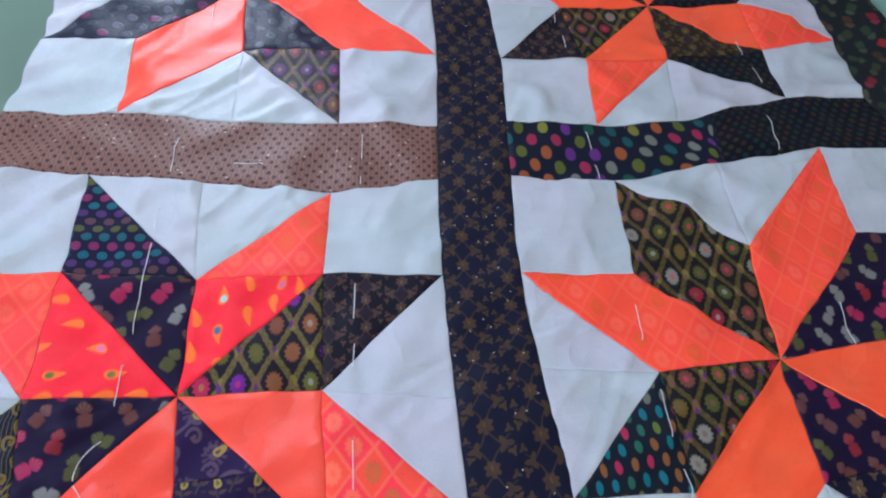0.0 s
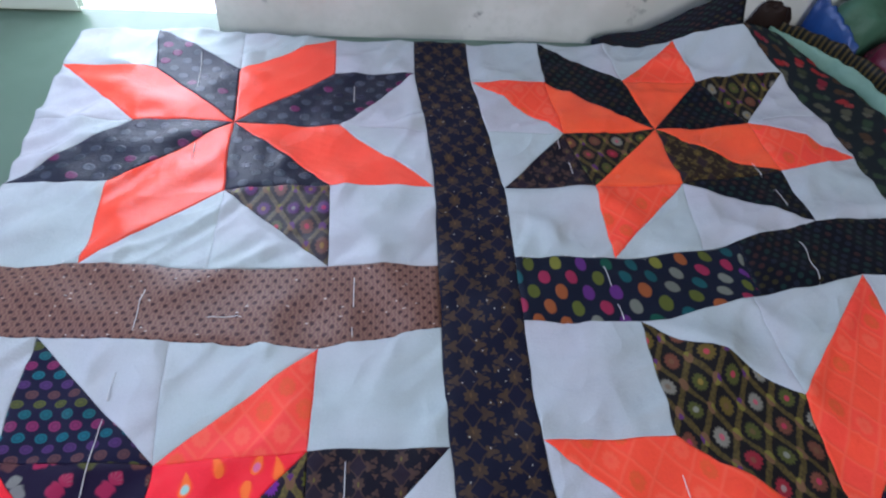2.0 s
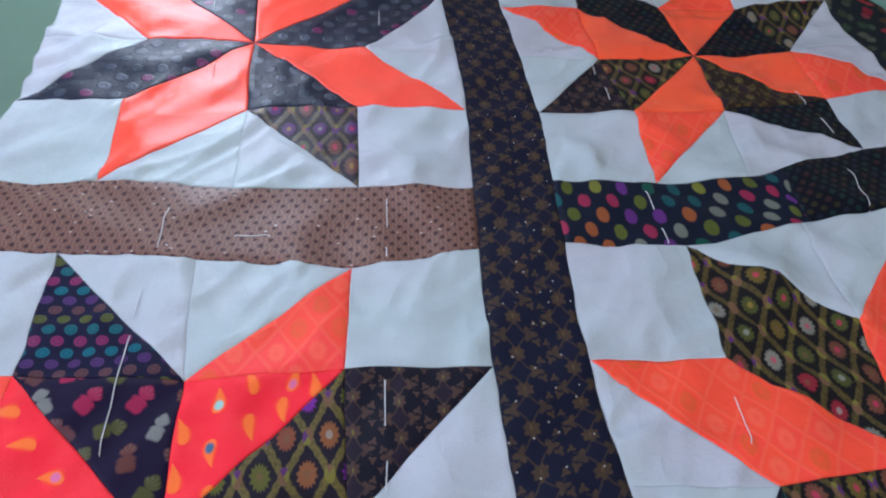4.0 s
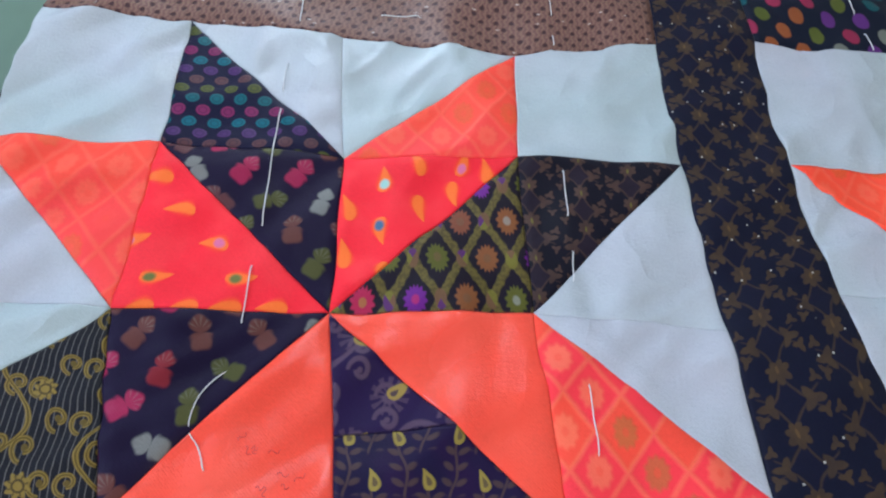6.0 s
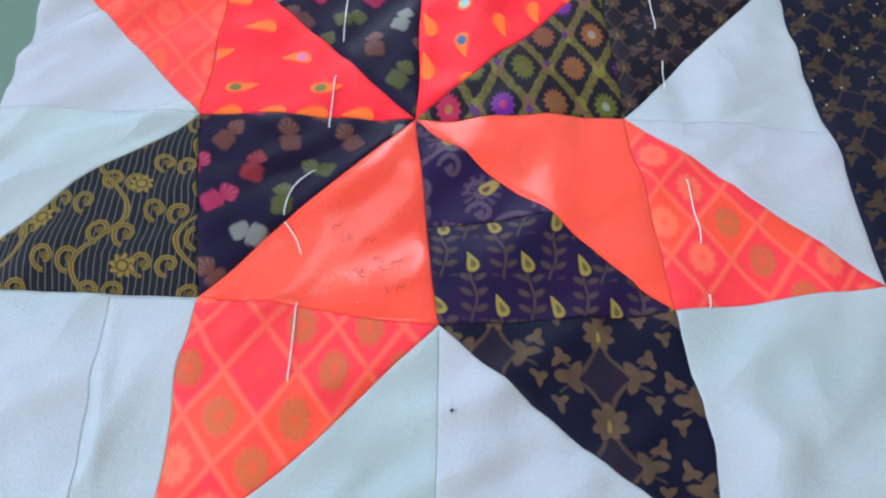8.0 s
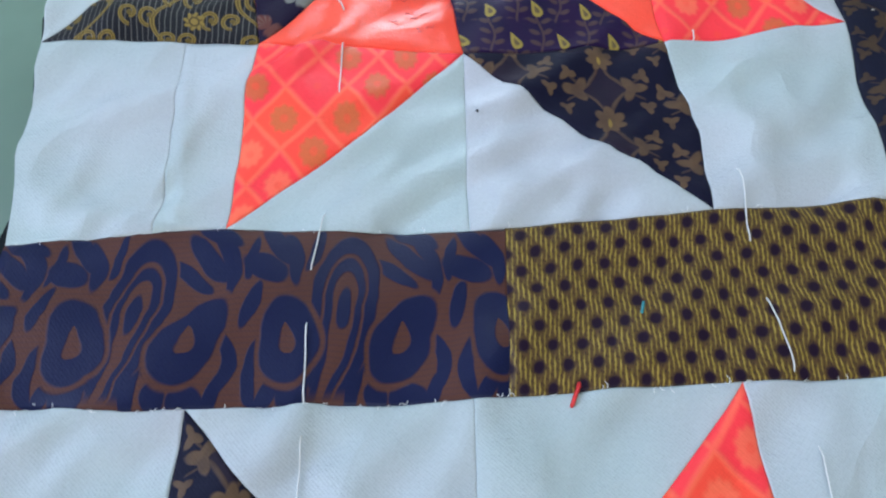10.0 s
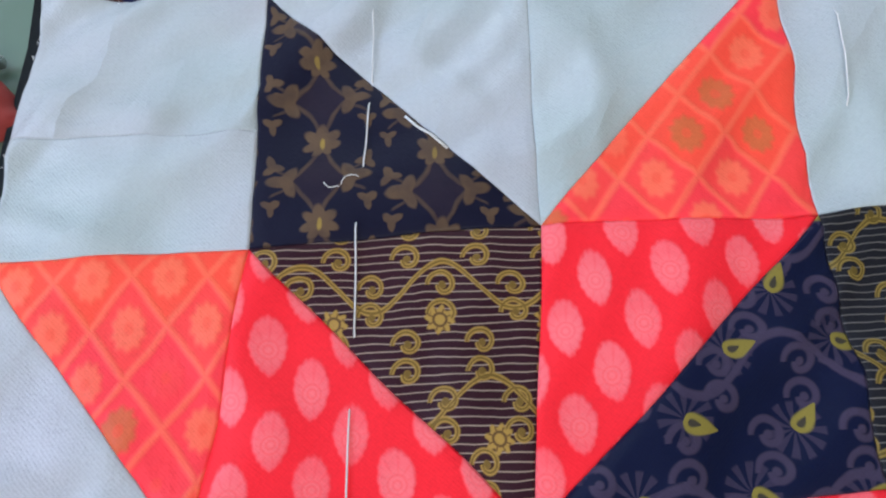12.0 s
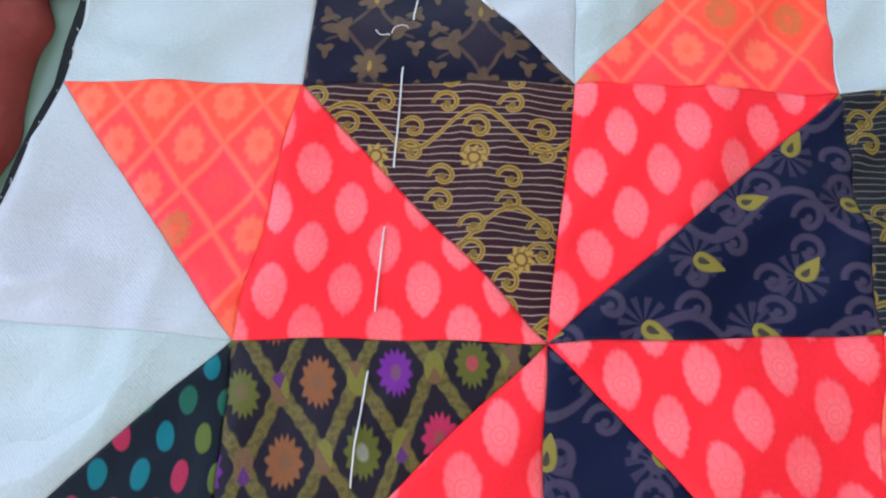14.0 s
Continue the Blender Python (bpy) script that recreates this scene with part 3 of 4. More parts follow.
MAT = {
    "wall": surface("limewashed_wall", ((0.62, 0.65, 0.58), (0.80, 0.82, 0.76)), 13.0, 0.8, stain=(0.14, 0.17, 0.15)),
    # wall and ceiling greys of the unseen room, set to limit bounced light
    "room": surface("unseen_room_wall", ((0.27, 0.28, 0.27), (0.34, 0.35, 0.33)), 2.0, 0.85),
    "ceiling": surface("unseen_ceiling_paint", ((0.42, 0.42, 0.41), (0.48, 0.48, 0.47)), 2.0, 0.9),
    "floor": surface("green_cement_floor", ((0.090, 0.158, 0.112), (0.130, 0.210, 0.155)), 6.0, 0.34, 0.001, 0.2, gloss=1.0),
    "door": surface("pale_green_door_paint", ((0.68, 0.76, 0.64), (0.76, 0.83, 0.72)), 3.0, 0.4),
    "blue": surface("blue_rubber", ((0.012, 0.08, 0.26), (0.02, 0.11, 0.32)), 30.0, 0.4),
    "rim": surface("pale_rubber_rim", ((0.40, 0.45, 0.45), (0.52, 0.55, 0.52)), 30.0, 0.5),
    "red": surface("dull_red_cloth", ((0.22, 0.020, 0.014), (0.36, 0.035, 0.030)), 16.0, 0.75, 0.003, 0.4),
    "maroon": surface("maroon_cloth", ((0.17, 0.020, 0.014), (0.26, 0.034, 0.026)), 16.0, 0.8, 0.003, 0.4),
    "metal": surface("dull_steel", ((0.45, 0.46, 0.45), (0.55, 0.55, 0.54)), 40.0, 0.3, metal=0.9),
    "mint": surface("mint_lining_cloth", ((0.13, 0.26, 0.18), (0.19, 0.34, 0.25)), 18.0, 0.6, 0.002, 0.4),
    "blue_cloth": surface("blue_satin_cloth", ((0.006, 0.03, 0.13), (0.012, 0.06, 0.20)), 18.0, 0.35, 0.002, 0.4),
    "green_cloth": surface("green_cloth", ((0.035, 0.11, 0.06), (0.07, 0.17, 0.10)), 14.0, 0.6, 0.003, 0.5),
    "wine": surface("wine_glossy_plastic", ((0.060, 0.010, 0.022), (0.13, 0.012, 0.030)), 18.0, 0.22, 0.002, 0.3),
    "brown": surface("varnished_brown_wood", ((0.16, 0.08, 0.03), (0.24, 0.12, 0.05)), 60.0, 0.4),
    "thread": surface("white_basting_thread", ((0.72, 0.72, 0.70), (0.80, 0.80, 0.78)), 300.0, 0.6),
    "red_thread": surface("red_thread", ((0.6, 0.02, 0.02), (0.7, 0.03, 0.03)), 300.0, 0.6),
    "pencil": surface("dull_red_pencil", ((0.62, 0.035, 0.035), (0.72, 0.045, 0.04)), 300.0, 0.8),
    "ink": surface("grey_ink", ((0.05, 0.05, 0.06), (0.07, 0.07, 0.08)), 300.0, 0.8),
    "teal_thread": surface("teal_thread", ((0.03, 0.20, 0.22), (0.05, 0.25, 0.26)), 300.0, 0.6),
}


def glowing(name, colour, strength):
    m = bpy.data.materials.new(name)
    m.use_nodes = True
    b = m.node_tree.nodes["Principled BSDF"]
    b.inputs["Base Color"].default_value = (0, 0, 0, 1)
    b.inputs["Emission Color"].default_value, b.inputs["Emission Strength"].default_value = (*colour, 1), strength
    return m


# ---- mesh helpers ----
def as_object(name, verts, faces, material, parent=None, label="", uvs=None, smooth=True):
    me = bpy.data.meshes.new(name)
    me.from_pydata(verts, [], faces)
    if uvs is not None:
        layer = me.uv_layers.new(name="UVMap")
        for loop in me.loops:
            layer.data[loop.index].uv = uvs[loop.vertex_index]
    for p in me.polygons:
        p.use_smooth = smooth
    me.materials.append(material)
    ob = new(name, me)
    ob.parent = parent
    if label:
        tagged(ob, label)
    return ob


def part(name, bm, material, parent, label="", smooth=False):
    me = bpy.data.meshes.new(name)
    bm.to_mesh(me)
    bm.free()
    for p in me.polygons:
        p.use_smooth = smooth
    me.materials.append(material)
    ob = new(name, me)
    ob.parent = parent
    if label:
        tagged(ob, label)
    return ob


def add_box(bm, x0, x1, y0, y1, z0, z1, m=None):
    made = bmesh.ops.create_cube(bm, size=1.0)["verts"]
    for w in made:
        w.co = Vector((x0 + (w.co.x + 0.5) * (x1 - x0), y0 + (w.co.y + 0.5) * (y1 - y0), z0 + (w.co.z + 0.5) * (z1 - z0)))
        if m:
            w.co = m @ w.co
    return made


def tube(points, r, sides=6):
    """Vertices and faces of a thread or cord along points."""
    verts, faces = [], []
    pts = [Vector(p) for p in points]
    for k, p in enumerate(pts):
        d = (pts[min(k + 1, len(pts) - 1)] - pts[max(k - 1, 0)]).normalized()
        side = d.cross(Vector((0, 0, 1))).normalized()
        up = side.cross(d)
        for s in range(sides):
            a = 2 * math.pi * s / sides
            verts.append(p + r * (math.cos(a) * side + math.sin(a) * up))
    for k in range(len(pts) - 1):
        for s in range(sides):
            a, b = k * sides + s, k * sides + (s + 1) % sides
            faces.append((a, b, b + sides, a + sides))
    faces.append(tuple(range(sides))[::-1])
    faces.append(tuple(range(len(verts) - sides, len(verts))))
    return verts, faces


# ---- room ----
WALL_TURN = math.degrees(math.atan2(0.062, 0.42))
WALL = pose(-0.224, 0.572, 0.0, 0, 0, WALL_TURN)  # along the back wall, from the edge of the doorway
FLOOR_Z = -0.012
bm = bmesh.new()
add_box(bm, -2.3, 2.6, -2.9, 1.6, FLOOR_Z - 0.1, FLOOR_Z)
tagged(part("floor", bm, MAT["floor"], None), "worn green-grey cement floor", "floor", kind="structure")
bm = bmesh.new()
add_box(bm, 0.0, 3.2, 0.0, 0.12, FLOOR_Z, 2.7, WALL)
add_box(bm, -2.6, -0.92, 0.0, 0.12, FLOOR_Z, 2.7, WALL)
add_box(bm, -0.92, 0.0, 0.0, 0.12, 2.05, 2.7, WALL)
tagged(part("wall_north", bm, MAT["wall"], None), "limewashed wall with dark damp stains", "wall", kind="structure")
door = tagged(new("door_1"), "pale green painted door standing slightly ajar", "door", kind="structure")
bm = bmesh.new()
add_box(bm, -0.80, 0.0, 0.0, 0.035, FLOOR_Z + 0.001, 2.03, WALL @ pose(-0.115, 0.022, 0.0, 0, 0, 0))
bmesh.ops.bevel(bm, geom=bm.edges[:], offset=0.004, segments=2, affect="EDGES")
part("door_leaf", bm, MAT["door"], door)
bm = bmesh.new()
add_box(bm, -0.14, -0.002, 0.030, 0.034, FLOOR_Z + 0.001, 2.04, WALL)
tagged(part("backdrop", bm, glowing("bright_outdoors", (0.84, 0.93, 1.0), 5.0), None), "bright daylight outside the door", "sky", kind="structure")
# unseen walls and ceiling, added to close the room and shape its light
bm = bmesh.new()
for a, b in (((-2.3, -2.9), (-2.2, -1.0)), ((-2.3, 0.6), (-2.2, 1.6))):
    add_box(bm, a[0], b[0], a[1], b[1], FLOOR_Z, 2.7)
add_box(bm, -2.3, -2.2, -1.0, 0.6, FLOOR_Z, 0.85), add_box(bm, -2.3, -2.2, -1.0, 0.6, 2.25, 2.7)
tagged(part("wall_west", bm, MAT["room"], None), "unseen grey wall with an opening, added to shape the light", "wall", kind="structure")
bm = bmesh.new()
add_box(bm, 2.5, 2.6, -2.9, 1.6, FLOOR_Z, 2.7)
tagged(part("wall_east", bm, MAT["room"], None), "unseen grey wall, added to shape the light", "wall", kind="structure")
bm = bmesh.new()
add_box(bm, -2.2, -0.5, -2.9, -2.8, FLOOR_Z, 2.7), add_box(bm, 1.1, 2.5, -2.9, -2.8, FLOOR_Z, 2.7)
add_box(bm, -0.5, 1.1, -2.9, -2.8, FLOOR_Z, 0.9), add_box(bm, -0.5, 1.1, -2.9, -2.8, 2.3, 2.7)
tagged(part("wall_south", bm, MAT["room"], None), "unseen grey wall with an opening, added to shape the light", "wall", kind="structure")
bm = bmesh.new()
add_box(bm, -2.3, 2.6, -2.9, 2.0, 2.7, 2.8)
tagged(part("ceiling", bm, MAT["ceiling"], None), "unseen plain grey ceiling, added to close the room", "ceiling", kind="structure")

# ---- quilt ----
# each block: its middle, its steps along and across (four by four squares), and by how many
# millimetres the hand-sewn corners stray from that grid, row by row from the far side
BLOCKS = {
    "A": ((-0.1766, 0.4445), (0.0686, 0.0092), (-0.0079, 0.0594), [
        [(8, -9), (-1, -10), (-4, -6), (1, -6), (-2, -7)],
        [(3, 6), (2, 6), (-4, 7), (-0, 7), (-6, 8)],
        [(1, 5), (-3, 6), (-2, 6), (6, 3), (1, 1)],
        [(1, 3), (-4, 3), (1, -2), (1, 3), (3, 3)],
        [(-4, -5), (-4, -3), (2, -7), (3, -6), (2, -5)],
    ]),
    "B": ((-0.1402, 0.1325), (0.0729, 0.0098), (-0.0111, 0.0706), [
        [(8, 4), (1, -1), (-4, -5), (5, -10), (-0, 1)],
        [(0, 3), (-3, 3), (0, -1), (-1, 2), (-3, 1)],
        [(-4, 2), (-7, 1), (-3, 1), (-1, 3), (0, -3)],
        [(-5, 4), (1, 4), (4, -6), (5, 0), (0, 9)],
        [(4, -6), (-1, -4), (3, -6), (6, 1), (-6, 3)],
    ]),
    "C": ((-0.0971, -0.2213), (0.0744, 0.0119), (-0.0075, 0.0776), [
        [(2, 5), (-2, 0), (2, 0), (1, 1), (-9, -1)],
        [(3, -3), (1, -4), (4, -2), (4, -3), (0, 0)],
        [(-5, 2), (-6, -2), (-1, 0), (6, 5), (0, 0)],
        [(0, 0), (0, 0), (0, 0), (0, 0), (0, 0)],
        [(0, 0), (0, 0), (0, 0), (0, 0), (0, 0)],
    ]),
    "D": ((0.1394, 0.4933), (0.0676, 0.0138), (-0.0155, 0.0530), [
        [(14, 9), (8, 5), (-2, 1), (-8, -13), (-20, -22)],
        [(5, 10), (-1, 5), (-3, 6), (-8, -4), (-0, -2)],
        [(3, 3), (-5, -2), (1, -2), (12, 4), (7, 6)],
        [(1, -1), (-2, -5), (-2, -5), (11, 6), (10, 17)],
        [(-8, -8), (-9, -14), (-16, -15), (7, 10), (5, 9)],
    ]),
    "E": ((0.2043, 0.2005), (0.0759, 0.0186), (-0.0113, 0.0688), [
        [(2, 2), (-2, -8), (-2, -1), (3, 8), (0, 0)],
        [(-1, -1), (-4, -9), (-1, 2), (6, 7), (0, 0)],
        [(1, 9), (-4, -4), (-4, -6), (0, 0), (0, 0)],
        [(8, 8), (0, 0), (-3, -8), (0, 0), (0, 0)],
        [(0, 0), (0, 0), (0, 0), (0, 0), (0, 0)],
    ]),
}
BLOCKS["F"] = ((0.247, -0.159), (0.0755, 0.0140), (-0.0110, 0.0710), [[(0, 0)] * 5 for _ in range(5)])
# how far the far corner by the wall is pushed up, in metres: middle, reach, height
RISES = [((0.235, 0.660), 0.050, 0.065), ((0.285, 0.530), 0.02, 0.004),
         ((0.145, 0.298), 0.013, 0.006), ((0.20, 0.372), 0.02, 0.004), ((0.245, 0.500), 0.015, 0.005), ((0.206, 0.478), 0.012, -0.003),
         ((-0.06, 0.345), 0.016, 0.0035), ((-0.262, 0.545), 0.03, 0.006), ((-0.15, 0.318), 0.03, -0.001), ((0.11, 0.365), 0.02, -0.002)]


def corner(b, i, j):
    o, a, c, stray = BLOCKS[b]
    d = stray[2 - j][i + 2]
    return (o[0] + i * a[0] + j * c[0] + d[0] / 1000, o[1] + i * a[1] + j * c[1] + d[1] / 1000)


def between(p, q, f):
    return (p[0] + (q[0] - p[0]) * f, p[1] + (q[1] - p[1]) * f)


# pressed creases and pulls: from, to; then height and width in millimetres
CREASES = [(-0.070, -0.138, -0.048, -0.114), (-0.094, 0.237, -0.103, 0.214), (-0.149, -0.106, -0.131, -0.082), (-0.129, -0.106, -0.115, -0.084),
           (-0.125, -0.116, -0.109, -0.096), (-0.091, -0.080, -0.086, -0.121), (-0.227, -0.113, -0.207, -0.090), (-0.214, -0.124, -0.194, -0.107),
           (-0.237, -0.100, -0.223, -0.087), (-0.158, -0.013, -0.142, 0.012), (-0.105, 0.002, -0.086, 0.025), (-0.224, 0.049, -0.207, -0.023),
           (-0.253, -0.156, -0.213, -0.161), (-0.252, -0.116, -0.210, -0.124), (-0.235, -0.147, -0.201, -0.133), (-0.147, -0.089, -0.118, -0.113),
           (-0.122, -0.112, -0.113, -0.096), (-0.126, 0.225, -0.111, 0.269), (-0.178, 0.348, -0.220, 0.320), (-0.145, 0.359, -0.105, 0.335),
           (-0.059, 0.231, -0.044, 0.279), (-0.046, 0.139, -0.026, 0.124), (-0.278, 0.188, -0.248, 0.179)]
CREASE_SIZE = [(1.0, 1.2), (0.9, 1.2), (0.9, 2.4), (0.9, 2.4), (0.8, 2.6), (0.5, 1.8), (0.9, 3.0), (0.8, 3.0), (0.8, 2.6), (0.8, 2.4), (0.8, 2.6), (0.5, 1.6),
               (0.8, 3.0), (0.7, 2.6), (0.8, 3.0), (0.7, 2.6), (0.3, 2.4), (0.8, 2.4), (0.9, 2.2), (0.9, 2.2), (0.7, 2.6), (0.7, 2.6), (0.8, 2.6)]


def relief(x, y):
    """The lie of the quilt: low swells and soft wrinkles."""
    z = 0.0016 * noise.noise((x * 9, y * 9, 0.3)) + 0.0011 * noise.noise((x * 24 + 5, y * 24, 1.7))
    r = 1.0 - abs(noise.noise((x * 13 + y * 9, y * 20 - x * 11, 4.1)))
    z += 0.0027 * max(0.0, r - 0.72) / 0.28
    r = 1.0 - abs(noise.noise((x * 30 - y * 18, y * 12 + x * 8, 9.4)))
    z += 0.0015 * max(0.0, r - 0.75) / 0.25
    # long slanting pulls in the thin cotton
    s_, t_ = (x + y) * 0.707, (x - y) * 0.707
    r = noise.noise((t_ * 95 + 2.0 * noise.noise((x * 11, y * 11, 2.2)), s_ * 11, 6.6))
    z += 0.0030 * r * (0.25 + 0.75 * max(0.0, min(1.0, 0.5 + 1.6 * noise.noise((x * 8, y * 8, 12.3)))))
    z -= 0.0021
    for (x0, y0, x1, y1), (h, w) in zip(CREASES, CREASE_SIZE):
        dx, dy = x1 - x0, y1 - y0
        t = max(0.0, min(1.0, ((x - x0) * dx + (y - y0) * dy) / (dx * dx + dy * dy)))
        d2 = ((x - x0 - t * dx) ** 2 + (y - y0 - t * dy) ** 2) * 1e6
        if d2 < 9 * w * w:
            z += 1.35 * h / 1000 * math.exp(-d2 / (2 * w * w))
    for (cx, cy), reach, h in RISES:
        z += h * math.exp(-((x - cx) ** 2 + (y - cy) ** 2) / (2 * reach * reach))
    return z


# where seams were pulled sideways in sewing: middle, reach, shift in metres
SWAYS = [((-0.027, -0.075), 0.018, (0.003, 0.0)), ((-0.160, 0.018), 0.018, (0.0018, -0.002)), ((-0.043, 0.035), 0.015, (0.003, 0.0)),
         ((-0.250, 0.088), 0.016, (-0.003, 0.005)), ((0.262, 0.505), 0.015, (0.0, 0.006)), ((0.205, 0.466), 0.012, (-0.002, -0.004)),
         ((0.150, 0.292), 0.010, (0.002, 0.004)), ((0.128, 0.312), 0.010, (-0.001, -0.003))]


def laid(x, y):
    """Seams waver a little."""
    for (cx, cy), reach, (dx, dy) in SWAYS:
        w = math.exp(-((x - cx) ** 2 + (y - cy) ** 2) / (2 * reach * reach))
        x, y = x + dx * w, y + dy * w
    return (x + 0.0011 * noise.noise((x * 38, y * 38, 7.7)), y + 0.0011 * noise.noise((x * 38, y * 38, 17.7)))


quilt = tagged(new("quilt"), "unfinished patchwork star quilt with white basting threads", "quilt")
PUFF, EDGE = 0.0005, 0.0009


def patch(name, outline, cloth, label="", turn=0.0, shift=(0, 0), n=12, base=(0, 0)):
    """One sewn piece: a triangle or four-sided piece of cloth, puffed between its seams, its edges turned under."""
    verts, uvs, faces, index, ring = [], [], [], {}, []
    O = [Vector((*q, 0)) for q in outline]
    tri = len(O) == 3
    mid = sum(O, Vector()) / len(O)
    if tri:
        sides = [(O[1] - O[2]).length, (O[2] - O[0]).length, (O[0] - O[1]).length]
        mid = (O[0] * sides[0] + O[1] * sides[1] + O[2] * sides[2]) / sum(sides)
    inner = min(abs((mid - O[k]).cross(O[(k + 1) % len(O)] - O[k]).z) / (O[(k + 1) % len(O)] - O[k]).length for k in range(len(O)))
    shrink = 1 - (0.6 if cloth == "white" else 1.0) * EDGE / inner
    P = [mid + (q - mid) * shrink for q in O]
    ca, sa = math.cos(turn), math.sin(turn)

    def add(key, q, d):
        x, y = laid(q.x, q.y)
        index[key] = len(verts)
        verts.append((x, y, relief(x, y) + (0.5 if cloth == "white" else 1.0) * PUFF * d))
        u, w = q.x - base[0], q.y - base[1]
        uvs.append((u * ca + w * sa + shift[0], w * ca - u * sa + shift[1]))

    # finer rows near the seams
    ease = lambda t: 0.5 - 0.5 * math.cos(math.pi * t) if not tri else t
    if tri:
        for r in range(n + 1):
            for c in range(n + 1 - r):
                a, b = r / n, c / n
                q = P[0] * (1 - a - b) + P[1] * a + P[2] * b
                add((r, c), q, 1.0)
        for r in range(n):
            for c in range(n - r):
                faces.append((index[r, c], index[r + 1, c], index[r, c + 1]))
                if c < n - r - 1:
                    faces.append((index[r + 1, c], index[r + 1, c + 1], index[r, c + 1]))
        ring = [(r, 0) for r in range(n)] + [(n - k, k) for k in range(n)] + [(0, n - k) for k in range(n)]
    else:
        for r in range(n + 1):
            for c in range(n + 1):
                a, b = ease(r / n), ease(c / n)
                q = (P[0] * (1 - a) + P[1] * a) * (1 - b) + (P[3] * (1 - a) + P[2] * a) * b
                add((r, c), q, 1.0)
        for r in range(n):
            for c in range(n):
                faces.append((index[r, c], index[r + 1, c], index[r + 1, c + 1], index[r, c + 1]))
        ring = [(r, 0) for r in range(n)] + [(n, c) for c in range(n)] + [(n - k, n) for k in range(n)] + [(0, n - k) for k in range(n)]
    outer = []
    for r, c in ring:
        a, b = ease(r / n), ease(c / n)
        if tri:
            q = O[0] * (1 - a - b) + O[1] * a + O[2] * b
        else:
            q = (O[0] * (1 - a) + O[1] * a) * (1 - b) + (O[3] * (1 - a) + O[2] * a) * b
        add(("o", r, c), q, 0.0)
        outer.append(index["o", r, c])
    m = len(ring)
    for k in range(m):
        i, j = index[ring[k]], index[ring[(k + 1) % m]]
        faces.append((i, outer[k], outer[(k + 1) % m], j))
    skirt(verts, uvs, faces, outer)
    return as_object(name, verts, faces, FABRIC[cloth], quilt, label, uvs)


def skirt(verts, uvs, faces, ring):
    first = len(verts)
    for k in ring:
        x, y, z = verts[k]
        verts.append((x, y, z - 0.0045)), uvs.append(uvs[k])
    m = len(ring)
    for k in range(m):
        faces.append((ring[k], first + k, first + (k + 1) % m, ring[(k + 1) % m]))


def strip(name, one, two, cloth, label="", n=10, fine=9, across=False, raised=None, far_side=False):
    """A sashing strip between two seams, each a row of places."""
    def fill(line):
        out = []
        for k in range(len(line) - 1):
            for s in range(fine):
                t = s / fine
                p0, p1, p2, p3 = (Vector(line[max(0, min(len(line) - 1, k + d))]) for d in (-1, 0, 1, 2))
                out.append(0.5 * (2 * p1 + (p2 - p0) * t + (2 * p0 - 5 * p1 + 4 * p2 - p3) * t * t + (3 * p1 - p0 - 3 * p2 + p3) * t * t * t))
        return out + [Vector(line[-1])]
    A, B = fill(one), fill(two)
    verts, uvs, faces = [], [], []
    run = 0.0
    for k, (a, b) in enumerate(zip(A, B)):
        run += (a - A[k - 1]).length if k else 0
        for c in range(n + 1):
            f = 0.0 if c == 0 else 1.0 if c == n else 0.02 + 0.96 * (c - 1) / (n - 2)
            q = a.lerp(b, f)
            x, y = laid(q.x, q.y)
            up = np.interp(k / (len(A) - 1), np.linspace(0, 1, len(raised)), raised) * (f if far_side else 1 - f) if raised else 0.0
            verts.append((x, y, relief(x, y) + up + (PUFF if 0 < c < n else 0.0)))
            uvs.append((f * 0.05, run) if not across else (run, f * 0.05))
    L = len(A)
    for k in range(L - 1):
        for c in range(n):
            i = k * (n + 1) + c
            faces.append((i, i + 1, i + n + 2, i + n + 1))
    ring = list(range(n + 1)) + [k * (n + 1) + n for k in range(1, L)] + [(L - 1) * (n + 1) + c for c in range(n - 1, -1, -1)] + [k * (n + 1) for k in range(L - 2, 0, -1)]
    skirt(verts, uvs, faces, ring)
    return as_object(name, verts, faces, FABRIC[cloth], quilt, label, uvs)


# cloths of each star, clockwise from the far side: bright inner, bright tip, dark inner, dark tip
STARS = {
    "A": [("coral", "coral", "dull_dots", "dull_dots"), ("coral", "coral", "dull_dots", "faded_trellis"), ("coral", "coral", "dull_dots", "dull_dots"), ("coral", "coral", "dull_dots", "dull_dots")],
    "B": [("drops", "soft_checks", "trellis", "dusky"), ("coral", "checks", "plum_paisley", "vine"), ("coral", "checks", "blossoms", "green_stripes"), ("drops", "soft_checks", "blossoms", "row_dots")],
    "C": [("ovals", "checks", "paisley", "green_stripes"), ("ovals", "checks", "paisley", "vine"), ("ovals", "checks", "trellis", "leaf_dots"), ("ovals", "checks", "stripes", "vine")],
    "D": [("orange", "orange_checks", "ink_dots", "dark_trellis"), ("orange", "orange_checks", "brown_vine", "ink_dots"), ("orange", "orange_checks", "dark_trellis", "dusky"), ("orange", "orange_checks", "ink_dots", "ink_dots")],
    "E": [("orange_checks", "orange_checks", "blossoms", "blossoms"), ("orange", "orange", "blossoms", "vine"), ("orange", "orange", "dark_trellis", "leaf_dots"), ("orange_checks", "orange_checks", "dark_trellis", "dark_trellis")],
    "F": [("coral", "checks", "paisley", "vine"), ("coral", "checks", "trellis", "vine"), ("coral", "checks", "blossoms", "vine"), ("coral", "checks", "paisley", "vine")],
}
